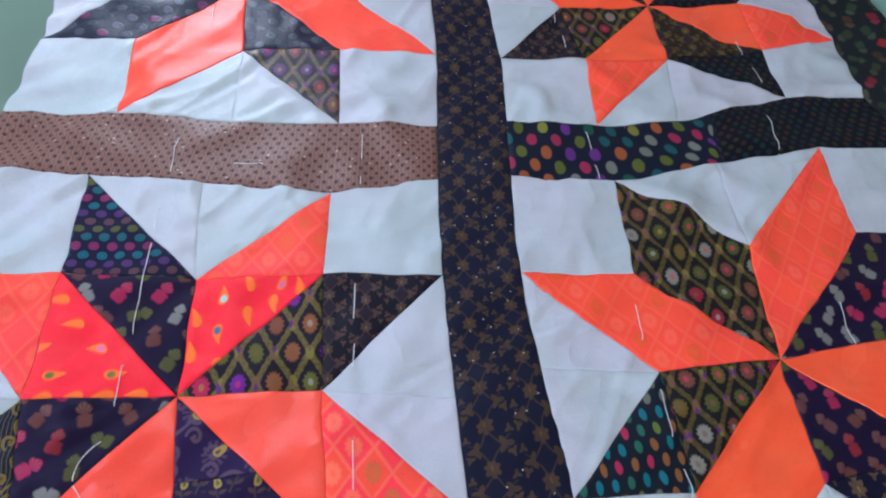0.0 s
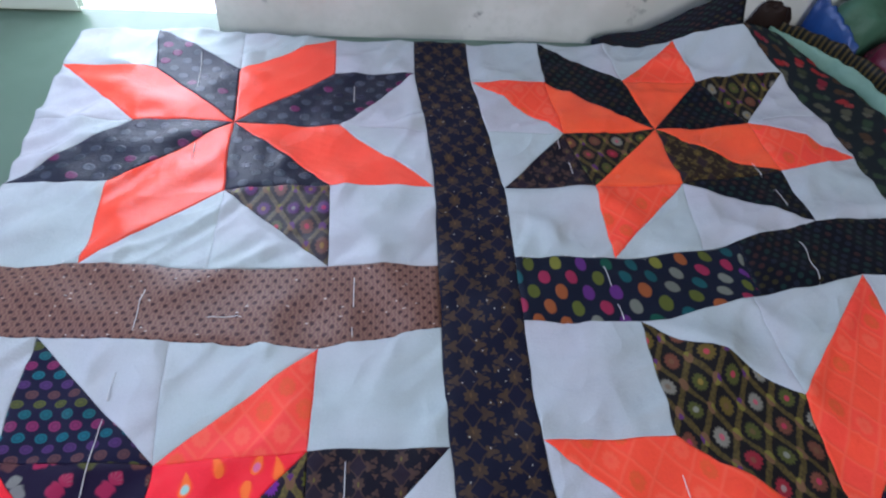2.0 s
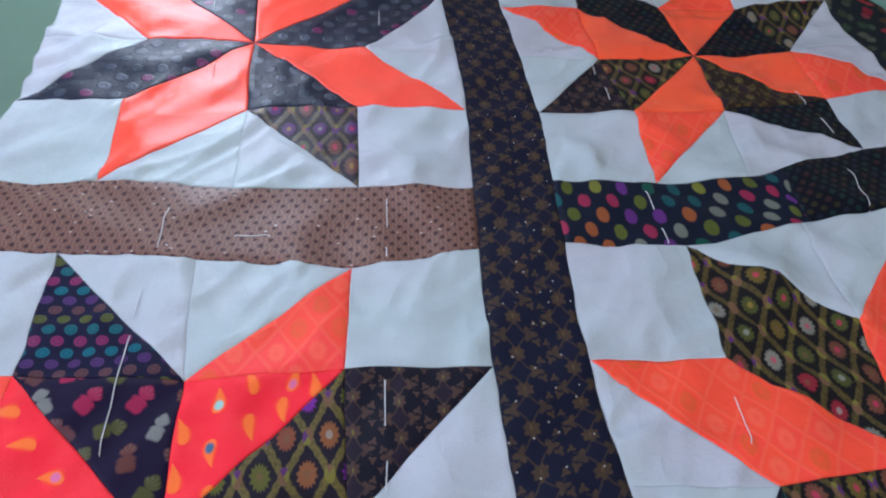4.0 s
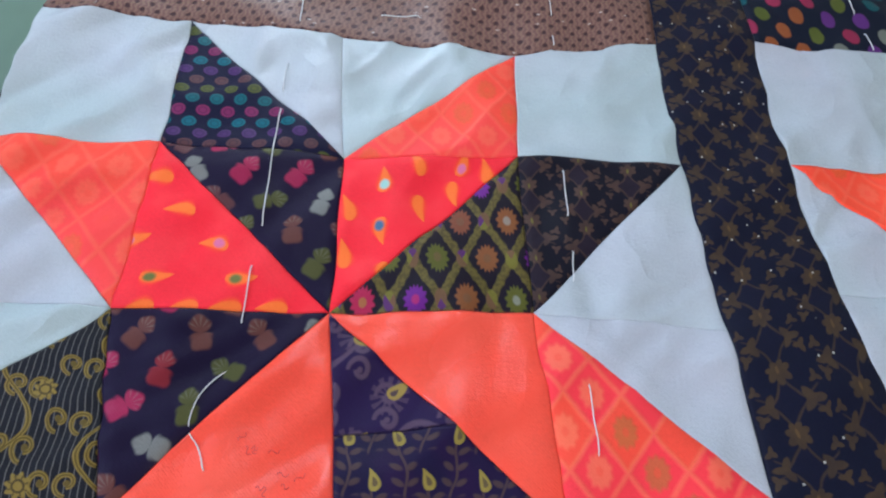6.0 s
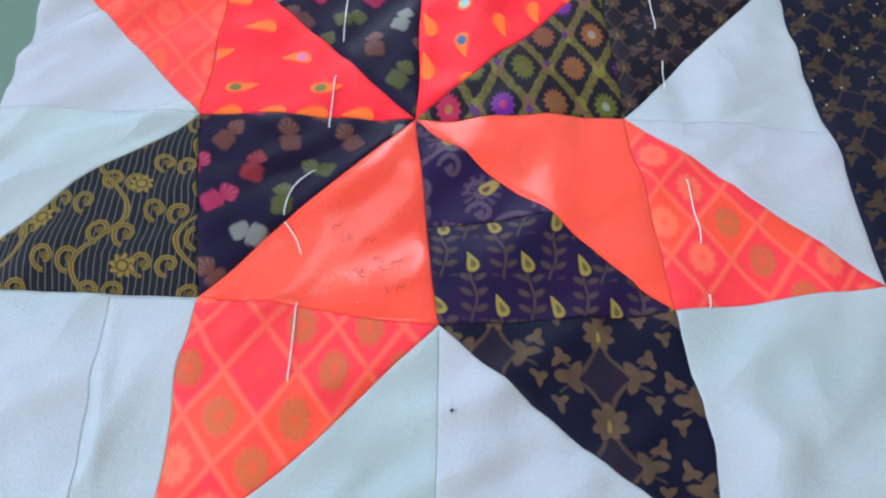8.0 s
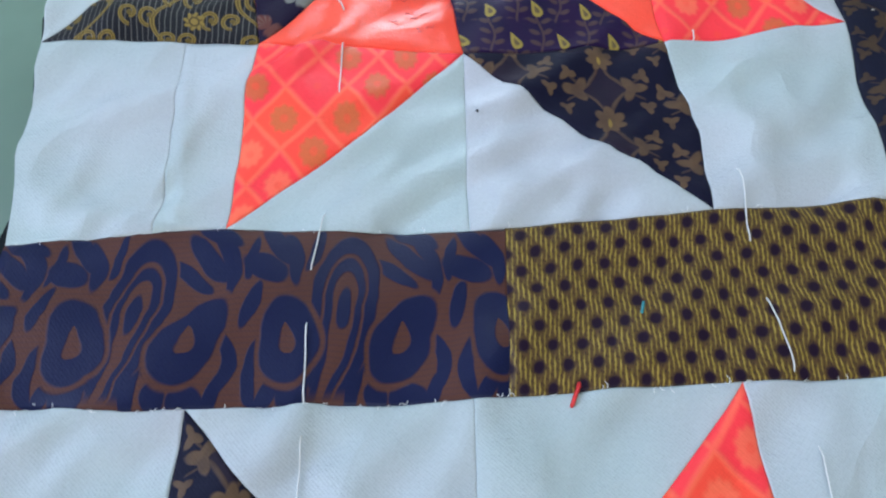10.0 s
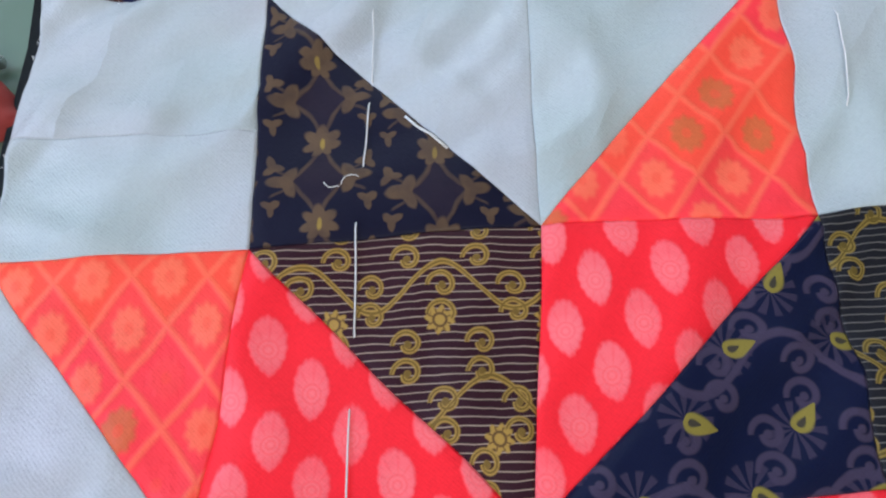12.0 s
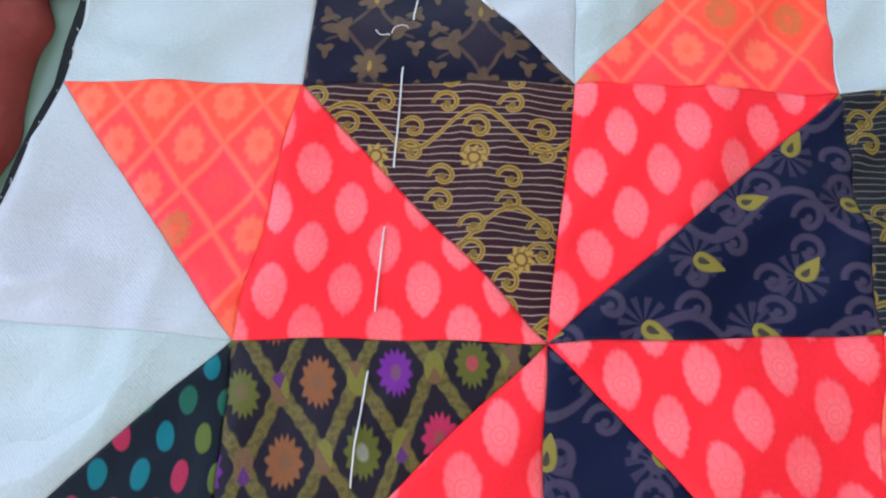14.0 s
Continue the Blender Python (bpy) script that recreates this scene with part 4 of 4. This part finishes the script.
SAID = {"white": "plain white cotton patch", "coral": "coral satin patch", "orange": "bright orange satin patch", "checks": "coral brocade patch with slanting checks",
        "soft_checks": "pale coral checked brocade patch", "orange_checks": "bright orange-red checked brocade patch", "ovals": "red brocade patch with pink leaf medallions", "drops": "red patch printed with orange drops",
        "blossoms": "dark patch with pink and grey blossoms", "trellis": "dark patch with olive trellis and flowers", "dark_trellis": "black patch with olive trellis and dull flowers", "sprigs": "dark plum patch with gold sprigs", "faded_trellis": "dark patch with trellis and flowers, haze put into its colours", "row_dots": "navy patch with rows of coloured dots",
        "leaf_dots": "black patch with teal leaf dots", "dusky": "black patch with dusky brown flowers", "dull_dots": "dull navy patch with purple dots",
        "ink_dots": "near-black patch with faint dots", "vine": "navy patch with tan flowers and stems", "brown_vine": "brown patch with gold flowers",
        "stripes": "maroon pinstriped patch with gold tendrils", "green_stripes": "dark pinstriped patch with olive tendrils", "paisley": "navy patch with yellow paisley drops",
        "plum_paisley": "purple patch with gold paisley drops"}
# how a print lies in its piece: further turn in degrees, then shift in metres
LIE = {("C", 3, "ovals"): (2.3, 0.0621, -0.0265), ("C", 0, "ovals"): (2.8, -0.0331, -0.0468), ("C", 1, "ovals"): (7.4, -0.0449, 0.0228), ("C", 2, "ovals"): (4.0, 0.004, 0.009),
       ("B", 0, "trellis"): (2.1, -0.0283, -0.0228), ("C", 2, "trellis"): (8.4, 0.0880, 0.0030), ("B", 0, "drops"): (0, 0, 0), ("B", 3, "drops"): (0, 0, 0),
       ("C", 3, "vine"): (0, 0.0350, -0.0735), ("B", 1, "vine"): (0, -0.0380, 0.1310), ("C", 3, "stripes"): (-2, 0.0305, -0.0445)}
SPLIT = {("C", 3): 1.43, ("B", 2): 1.32}
for b, quarters in STARS.items():
    base = BLOCKS[b][0]
    lean_ = math.atan2(BLOCKS[b][1][1], BLOCKS[b][1][0])
    for k, (a_in, a_out, b_in, b_out) in enumerate(quarters):
        def at(i, j):
            if 1 < i < 2 and j in (1, 2):
                return between(at(1, j), at(2, j), i - 1)
            if (i, j) in ((0.55, 0), (0.55, 0.55)):
                return between(at(0, 0), at(1, 1 if j else 0), 0.55)
            for _ in range(k):
                i, j = j, -i
            return corner(b, i, j)
        pieces = [(a_in, ((0, 0), (1, 1), (0, 1))), (a_out, ((0, 1), (1, 1), (1, 2))), ("white", ((0, 1), (1, 2), (0, 2))),
                  (b_in, ((0, 0), (1, 0), (1, 1))), (b_out, ((1, 0), (2, 1), (1, 1))), ("white", ((1, 0), (2, 0), (2, 1))),
                  ("white", ((1, 1), (2, 1), (2, 2), (1, 2)))]
        if (b, k) in SPLIT:  # white squares pieced from two strips
            m = SPLIT[b, k]
            pieces[-1:] = [("white", ((1, 1), (m, 1), (m, 2), (1, 2))), ("white", ((m, 1), (2, 1), (2, 2), (m, 2)))]
        if b_in == "plum_paisley":  # pieced from two cloths
            pieces[3:4] = [(b_in, ((0, 0), (0.55, 0), (0.55, 0.55))), ("sprigs", ((0.55, 0), (1, 0), (1, 1), (0.55, 0.55)))]
        if a_in == a_out:  # a whole arm cut in one piece
            pieces[0:2] = [(a_in, ((0, 0), (1, 1), (1, 2), (0, 1)))]
        if b_in == b_out:
            at_b = [q[1][:2] for q in pieces].index(((0, 0), (1, 0)))
            pieces[at_b:at_b + 2] = [(b_in, ((0, 0), (1, 0), (2, 1), (1, 1)))]
        for s, (cloth, where) in enumerate(pieces):
            spin = lean_ + (radians(90) if cloth == "green_stripes" and b == "B" else 0)
            shift = (0.013 * k + 0.031 * s, 0.017 * s + 0.011 * k)
            if (b, k, cloth) in LIE:
                extra, *shift = LIE[b, k, cloth]
                spin += radians(extra)
            patch("patch", [at(*w) for w in where], cloth, SAID[cloth], spin, shift, 28 if cloth == "white" else 18, base)

# sashing
down = range(2, -3, -1)
left = [corner("A", 2, j) for j in down] + [corner("B", 2, j) for j in down] + [corner("C", 2, j) for j in down]
right = [corner("D", -2, j) for j in down] + [corner("E", -2, j) for j in down] + [corner("F", -2, j) for j in down]
strip("sashing_strip", left, right, "strip_vine", "long dark sashing strip with tan flowers")
over = range(-2, 3)
strip("sashing_strip", [corner("A", i, -2) for i in over], [corner("B", i, 2) for i in over], "tan_dots", "tan sashing strip with small dark dots", across=True)


top, low = [corner("D", i, -2) for i in over], [corner("E", i, 2) for i in over]
tm, lm = between(top[2], top[3], 0.27), between(low[2], low[3], 0.05)
strip("sashing_strip", top[:3] + [tm], low[:3] + [lm], "polka", "black sashing strip with coloured polka dots", across=True)
strip("sashing_strip", [tm] + top[3:], [lm] + low[3:], "ink_dots", "near-black sashing strip with faint dots", across=True)
top, low = [corner("B", i, -2) for i in over], [corner("C", i, 2) for i in over]
tm, lm = between(top[2], top[3], 0.14), between(low[2], low[3], 0.13)
strip("sashing_strip", top[:3] + [tm], low[:3] + [lm], "ogee", "brown sashing strip with navy swirls", across=True)
strip("sashing_strip", [tm] + top[3:], [lm] + low[3:], "gold_weave", "gold basket-weave sashing strip with dark dots", across=True)
strip("sashing_strip", [corner("E", i, -2) for i in over], [corner("F", i, 2) for i in over], "dusky", "dark flowered sashing strip", across=True)
side = [corner("D", 2, j) for j in down] + [corner("E", 2, j) for j in down] + [corner("F", 2, j) for j in down]
outer = [(x + 0.044, y + 0.006) for x, y in side]
outer[0], outer[1] = (side[0][0] + 0.030, side[0][1] - 0.004), (side[1][0] + 0.036, side[1][1] + 0.002)
strip("sashing_strip", side, outer, "right_floral", "black sashing strip with red flowers", raised=(0.004, 0.010, 0.014, 0.012, 0.008, 0.004) + (0.0,) * 9, far_side=True)
far = [corner("D", 0, 2), corner("D", 1, 2), corner("D", 2, 2)]
strip("sashing_strip", [(0.100, 0.606), (0.169, 0.609), (0.217, 0.617)], far, "ink_dots", "near-black sashing strip pushed up the wall", across=True, raised=(0.002, 0.017, 0.018))

# the backing lies under all of it and shows as a dark edge
edge_l = [corner(b, -2, j) for b in "ABC" for j in down]
left_line, right_line = [], []
for k in range(len(edge_l) - 1):
    for s in range(6):
        reach = 0.0055 if k > 8 else 0.002
        a, b = between(edge_l[k], edge_l[k + 1], s / 6), between(outer[k], outer[k + 1], s / 6)
        left_line.append((a[0] - reach, a[1] - (0.004 if k + s == 0 else 0)))
        right_line.append((b[0] + 0.002, b[1] - (0.004 if k + s == 0 else 0)))
left_line.append(edge_l[-1]), right_line.append(outer[-1])
verts, faces, W = [], [], 60
for a, b in zip(left_line, right_line):
    for s in range(W + 1):
        x, y = laid(*between(a, b, s / W))
        verts.append((x, y, relief(x, y) - 0.0036))
L = len(left_line)
for k in range(L - 1):
    for s in range(W):
        i = k * (W + 1) + s
        faces.append((i, i + W + 1, i + W + 2, i + 1))
rim = list(range(W + 1)) + [k * (W + 1) + W for k in range(1, L)] + [(L - 1) * (W + 1) + s for s in range(W - 1, -1, -1)] + [k * (W + 1) for k in range(L - 2, 0, -1)]
first = len(verts)
for k in rim:
    x, y, z = verts[k]
    verts.append((x, y, min(z - 0.004, FLOOR_Z + 0.0005) if z < 0.003 else z - 0.008))
for k in range(len(rim)):
    faces.append((rim[k], first + k, first + (k + 1) % len(rim), rim[(k + 1) % len(rim)]))
as_object("backing", verts, [f[::-1] for f in faces], FABRIC["charcoal"], quilt, "dark backing cloth showing at the edge", [(v[0], v[1]) for v in verts])


# basting stitches
def stitch(x0, y0, x1, y1, material="thread", r=0.00024, lift=0.0007, bow=0.0):
    pts = []
    for k in range(9):
        t = k / 8
        x, y = x0 + (x1 - x0) * t, y0 + (y1 - y0) * t
        n_ = Vector((y0 - y1, x1 - x0)).normalized() * bow * math.sin(math.pi * t)
        x, y = x + n_.x, y + n_.y
        end = math.sin(math.pi * t)
        pts.append((x, y, relief(x, y) + PUFF - 0.0010 + min(1.0, end * 3) * (lift + 0.0010)))
    v, f = tube(pts, r)
    return as_object("basting_stitch", v, f, MAT[material], quilt)


FIRST_ROWS = [(-0.222, 0.524, -0.213, 0.479), (-0.199, 0.426, -0.195, 0.407), (-0.099, 0.510, -0.096, 0.485), (-0.189, 0.302, -0.186, 0.270),
              (-0.072, 0.324, -0.069, 0.300), (-0.068, 0.288, -0.067, 0.281), (-0.186, 0.248, -0.184, 0.230), (-0.183, 0.225, -0.176, 0.162),
              (-0.1755, 0.1485, -0.1735, 0.1235), (-0.060, 0.2125, -0.057, 0.187), (-0.0545, 0.174, -0.0535, 0.160)]
RIGHT_ROWS = [(0.061, 0.470, 0.063, 0.460), (0.068, 0.446, 0.071, 0.433), (0.212, 0.467, 0.216, 0.451),
              (0.222, 0.440, 0.228, 0.423), (0.084, 0.350, 0.088, 0.334), (0.090, 0.322, 0.093, 0.310), (0.225, 0.391, 0.228, 0.353),
              (0.123, 0.169, 0.128, 0.139), (0.133, 0.125, 0.138, 0.109), (0.248, 0.241, 0.254, 0.210), (0.113, 0.222, 0.115, 0.196)]
MIDDLE_ROWS = [(-0.169, 0.059, -0.165, 0.031), (-0.0475, 0.122, -0.043, 0.0945), (-0.041, 0.079, -0.0405, 0.0745), (-0.031, 0.020, -0.028, -0.009),
               (-0.0255, -0.0245, -0.0205, -0.050), (-0.162, -0.012, -0.162, -0.0345), (-0.160, -0.0485, -0.1555, -0.0735), (-0.155, -0.080, -0.152, -0.107), (-0.152, -0.111, -0.1505, -0.135),
               (-0.017, -0.067, -0.015, -0.102)]
NEAR_ROWS = [(-0.007, -0.128, -0.005, -0.165), (-0.1505, -0.148, -0.1465, -0.1825), (-0.1455, -0.1965, -0.1425, -0.223), (-0.141, -0.235, -0.139, -0.266)]
for row in FIRST_ROWS + RIGHT_ROWS + MIDDLE_ROWS + NEAR_ROWS:
    stitch(*row)
stitch(-0.173, 0.108, -0.180, 0.085, bow=-0.003), stitch(-0.180, 0.085, -0.171, 0.073, bow=0.001)
stitch(-0.161, -0.139, -0.156, -0.140, r=0.00013, bow=-0.0015), stitch(-0.156, -0.140, -0.151, -0.137, r=0.00013, bow=0.0015)
stitch(-0.081, -0.0585, -0.083, -0.0655, "red_thread", 0.0006)
stitch(-0.062, -0.0315, -0.063, -0.036, "teal_thread", 0.0005)


def mark(name, points, material, r=0.0003, label=""):
    """A thin pencil stroke or fibre lying on the cloth."""
    v, f = tube([(x, y, relief(x, y) + PUFF + 0.0001) for x, y in points], r, 5)
    return as_object(name, v, f, MAT[material], quilt, label)


# faint pencil strokes on the coral piece, a speck of ink, a loose white sliver and frayed fibres
scrawl = random.Random(11)
for k in range(12):
    cx, cy = -0.163 + 0.0021 * k + scrawl.uniform(-0.002, 0.002), 0.084 - 0.0016 * k + scrawl.uniform(-0.005, 0.005)
    a, w = scrawl.uniform(-1.2, 1.2), scrawl.uniform(0.002, 0.005)
    line = [(cx + w * t / 6 * math.cos(a) - 0.0008 * math.sin(1.1 * t) * math.sin(a), cy + w * t / 6 * math.sin(a) + 0.0008 * math.sin(1.1 * t) * math.cos(a)) for t in range(7)]
    mark("pencil_mark", line, "pencil", 0.00016)
stitch(-0.152, 0.2865, -0.131, 0.2885, r=0.00022)
mark("ink_speck", [(-0.1178, 0.0316), (-0.1170, 0.0312)], "ink", 0.0005)
mark("loose_sliver", [(-0.141, -0.1165), (-0.137, -0.1195), (-0.133, -0.122), (-0.128, -0.126)], "thread", 0.0004)
rng = random.Random(4)
verts, faces = [], []


def fray(p, q, count, reach):
    for _ in range(count):
        x, y = between(p, q, rng.random())
        x, y = laid(x, y)
        a = rng.uniform(0, 6.28)
        d = rng.uniform(0.3, 1.0) * reach
        pts = [(x + d * t * math.cos(a + t), y + d * t * math.sin(a + t), relief(x, y) + PUFF + 0.0004 * t) for t in (0, 0.5, 1.0)]
        v, f = tube(pts, 0.00012, 4)
        n = len(verts)
        verts.extend(v)
        faces.extend(tuple(i + n for i in face) for face in f)


for j in range(2, -2, -1):
    fray(corner("C", -2, j), corner("C", -2, j - 1), 10, 0.0015)
for i in range(-2, 2):
    fray(corner("C", i, 2), corner("C", i + 1, 2), 14, 0.0022), fray(corner("B", i, -2), corner("B", i + 1, -2), 6, 0.002)
    fray(corner("A", i, -2), corner("A", i + 1, -2), 8, 0.002), fray(corner("D", i, -2), corner("D", i + 1, -2), 8, 0.0025)
tagged(as_object("frayed_fibres", verts, faces, MAT["thread"], quilt, "pale frayed fibres along the seams"), kind="stuff")


# ---- things on the floor round the quilt ----
def fold(name, crest, wide, material, label, category="cloth", seed=0.0, group=""):
    """A fold of cloth lying on the floor: an arch swept under its crest."""
    pts = [Vector(p) for p in crest]
    line = []
    for k in range(len(pts) - 1):
        for s in range(10):
            line.append(pts[k].lerp(pts[k + 1], s / 10))
    line.append(pts[-1])
    verts, faces, m = [], [], 16
    for k, p in enumerate(line):
        d = line[min(k + 1, len(line) - 1)] - line[max(k - 1, 0)]
        side = Vector((d.y, -d.x, 0)).normalized()
        for c in range(m + 1):
            a = math.pi * c / m
            w = wide * (1 + 0.35 * noise.noise((k * 0.23 + seed, c * 0.1, 2.0)))
            h = (p.z - FLOOR_Z) * (1 + 0.10 * noise.noise((k * 0.31, c * 0.35, seed + 5)))
            q = Vector((p.x, p.y, 0)) + side * (-math.cos(a) * w * (1 + 0.15 * math.sin(a * 3 + seed)))
            verts.append((q.x, q.y, FLOOR_Z + 0.0004 + h * math.sin(a) ** 0.8))
    n = m + 1
    for k in range(len(line) - 1):
        for c in range(m):
            i = k * n + c
            faces.append((i, i + n, i + n + 1, i + 1))
    faces.append(tuple(range(n)))
    faces.append(tuple(range(len(verts) - n, len(verts)))[::-1])
    return tagged(as_object(name, verts, faces, material, None, "", [(v[0], v[1]) for v in verts]), label, category, group)


def heap(name, centre, size, material, label, category, seed=0.0, crease=0.18):
    """A soft bundle, flattened where it lies on the floor."""
    bm = bmesh.new()
    bmesh.ops.create_icosphere(bm, subdivisions=4, radius=1.0)
    for v in bm.verts:
        d = v.co.normalized()
        r = 1 + crease * noise.noise(d * 1.7 + Vector((seed, 0, 0))) + crease * 0.6 * (1 - abs(noise.noise(d * 3.4 + Vector((0, seed, 0))) * 2))
        z = d.z * r
        v.co = Vector((centre[0] + d.x * r * size[0], centre[1] + d.y * r * size[1], FLOOR_Z + max(0.0004, (z + 0.55) / 1.55 * size[2])))
    ob = part(name, bm, material, None, smooth=True)
    return tagged(ob, label, category)


STRIPED = fabric("black_and_gold_striped_trim", lambda u, v: (mixc(step(0.1, 0.5, sin_((u * 0.5 - v * 0.85) * 1300.0)), (0.008, 0.010, 0.009), (0.075, 0.055, 0.02)), step(0.1, 0.5, sin_((u * 0.5 - v * 0.85) * 1300.0))), 0.5)
FLOWERED = fabric("red_flowered_cloth", blossoms((0.04, 0.020, 0.018), [(0.20, 0.015, 0.02), (0.26, 0.02, 0.03), (0.06, 0.08, 0.03), (0.16, 0.03, 0.02)], 0.024, 0.03, 0.007), 0.6)
fold("folded_cloth", [(0.260, 0.628, 0.020), (0.290, 0.606, 0.020), (0.309, 0.588, 0.020), (0.329, 0.557, 0.019), (0.343, 0.523, 0.016), (0.356, 0.47, 0.010), (0.366, 0.41, 0.002)], 0.0042, MAT["mint"], "pale mint cloth folded along the quilt edge", "cloth", 1.0)
fold("striped_cloth", [(0.272, 0.634, 0.024), (0.300, 0.614, 0.026), (0.320, 0.594, 0.027), (0.340, 0.562, 0.026), (0.354, 0.527, 0.022), (0.367, 0.47, 0.014), (0.377, 0.41, 0.002)], 0.0045, STRIPED, "black cloth with gold stripes, rumpled", "cloth", 3.0)
fold("blue_cloth", [(0.298, 0.644, 0.046), (0.308, 0.632, 0.044), (0.318, 0.616, 0.036), (0.328, 0.600, 0.026)], 0.006, MAT["blue_cloth"], "shiny blue cloth in a rumpled fold", "cloth", 6.0)
heap("olive_cloth", (0.262, 0.638), (0.020, 0.006, 0.050), FABRIC["brown_vine"], "olive brocade cloth bunched by the wall", "cloth", 2.0)
heap("green_cloth", (0.340, 0.634), (0.034, 0.017, 0.062), MAT["green_cloth"], "dull green cloth in a loose bundle", "cloth", 4.0)
heap("plastic_pouch", (0.366, 0.590), (0.028, 0.028, 0.050), MAT["wine"], "glossy wine-red plastic pouch", "pouch", 9.0, 0.12)
heap("flowered_cloth", (0.398, 0.640), (0.024, 0.022, 0.085), FLOWERED, "red flowered cloth in a bundle", "cloth", 7.0)
heap("red_cloth", (0.390, 0.540), (0.020, 0.022, 0.036), MAT["red"], "dark red cloth in a bundle", "cloth", 11.0)
fold("maroon_cloth", [(-0.292, -0.128, -0.002), (-0.286, -0.165, 0.001), (-0.280, -0.21, -0.001), (-0.278, -0.27, -0.004)], 0.016, MAT["maroon"], "maroon cloth folded beside the quilt", "cloth", 2.0)
fold("red_cloth", [(-0.325, -0.116, 0.000), (-0.296, -0.122, 0.003), (-0.272, -0.117, 0.000), (-0.2655, -0.130, -0.004)], 0.010, MAT["red"], "bright red cloth folded over", "cloth", 5.0)

# a seam ripper, its steel end towards the quilt
ripper = tagged(new("seam_ripper"), "small seam ripper with a brown handle", "sewing tool")
v, f = tube([(-0.335, -0.112, FLOOR_Z + 0.0045), (-0.282, -0.106, FLOOR_Z + 0.0045)], 0.004, 10)
as_object("handle", v, f, MAT["brown"], ripper)
v, f = tube([(-0.282, -0.106, FLOOR_Z + 0.0045), (-0.270, -0.1045, FLOOR_Z + 0.0045)], 0.0022, 10)
as_object("blade", v, f, MAT["metal"], ripper, "dull steel blade")

# scissors: two blue loops, steel blades pointing away from the quilt
scissors = tagged(new("scissors"), "scissors with blue plastic handles lying on the floor", "scissors")


def loop_handle(cx, cy, rx, ry, turn):
    verts, faces, n, m = [], [], 28, 10
    for k in range(n):
        a = 2 * math.pi * k / n
        for s in range(m):
            b = 2 * math.pi * s / m
            rr = 1 + 0.30 * math.cos(b)
            x, y = rx * rr * math.cos(a), ry * rr * math.sin(a)
            verts.append((cx + x * math.cos(turn) - y * math.sin(turn), cy + x * math.sin(turn) + y * math.cos(turn), FLOOR_Z + 0.0055 + 0.0048 * math.sin(b)))
    for k in range(n):
        for s in range(m):
            faces.append((k * m + s, ((k + 1) % n) * m + s, ((k + 1) % n) * m + (s + 1) % m, k * m + (s + 1) % m))
    h = as_object("handle", verts, faces, MAT["blue"], scissors, "blue plastic finger loop")
    v, f = tube([(cx + 0.75 * rx * math.cos(t) * math.cos(turn) - 0.75 * ry * math.sin(t) * math.sin(turn), cy + 0.75 * rx * math.cos(t) * math.sin(turn) + 0.75 * ry * math.sin(t) * math.cos(turn), FLOOR_Z + 0.0085) for t in [2 * math.pi * k / 24 for k in range(25)]], 0.0012)
    as_object("rim", v, f, MAT["rim"], h, "pale inner lining")


loop_handle(-0.378, 0.351, 0.020, 0.011, 0.35)
loop_handle(-0.368, 0.318, 0.020, 0.012, 0.05)
for k, (y0, y1) in enumerate(((0.345, 0.322), (0.320, 0.341))):
    bm = bmesh.new()
    add_box(bm, 0.0, 0.105, -0.005, 0.005, FLOOR_Z + 0.003 + 0.002 * k, FLOOR_Z + 0.0045 + 0.002 * k)
    for w in bm.verts:
        if w.co.x > 0.05:
            w.co.y *= 0.2
        x = w.co.x
        w.co.x, w.co.y = -0.392 - x, y0 + (y1 - y0) * x / 0.105 + w.co.y
    part("blade", bm, MAT["metal"], scissors, "dull steel blade")
as_object("pivot", [(-0.429 + 0.003 * math.cos(2 * math.pi * k / 12), 0.331 + 0.003 * math.sin(2 * math.pi * k / 12), FLOOR_Z + z) for z in (0.002, 0.0085) for k in range(12)],
          [tuple(range(12))[::-1], tuple(range(12, 24))] + [(k, (k + 1) % 12, 12 + (k + 1) % 12, 12 + k) for k in range(12)], MAT["metal"], scissors)
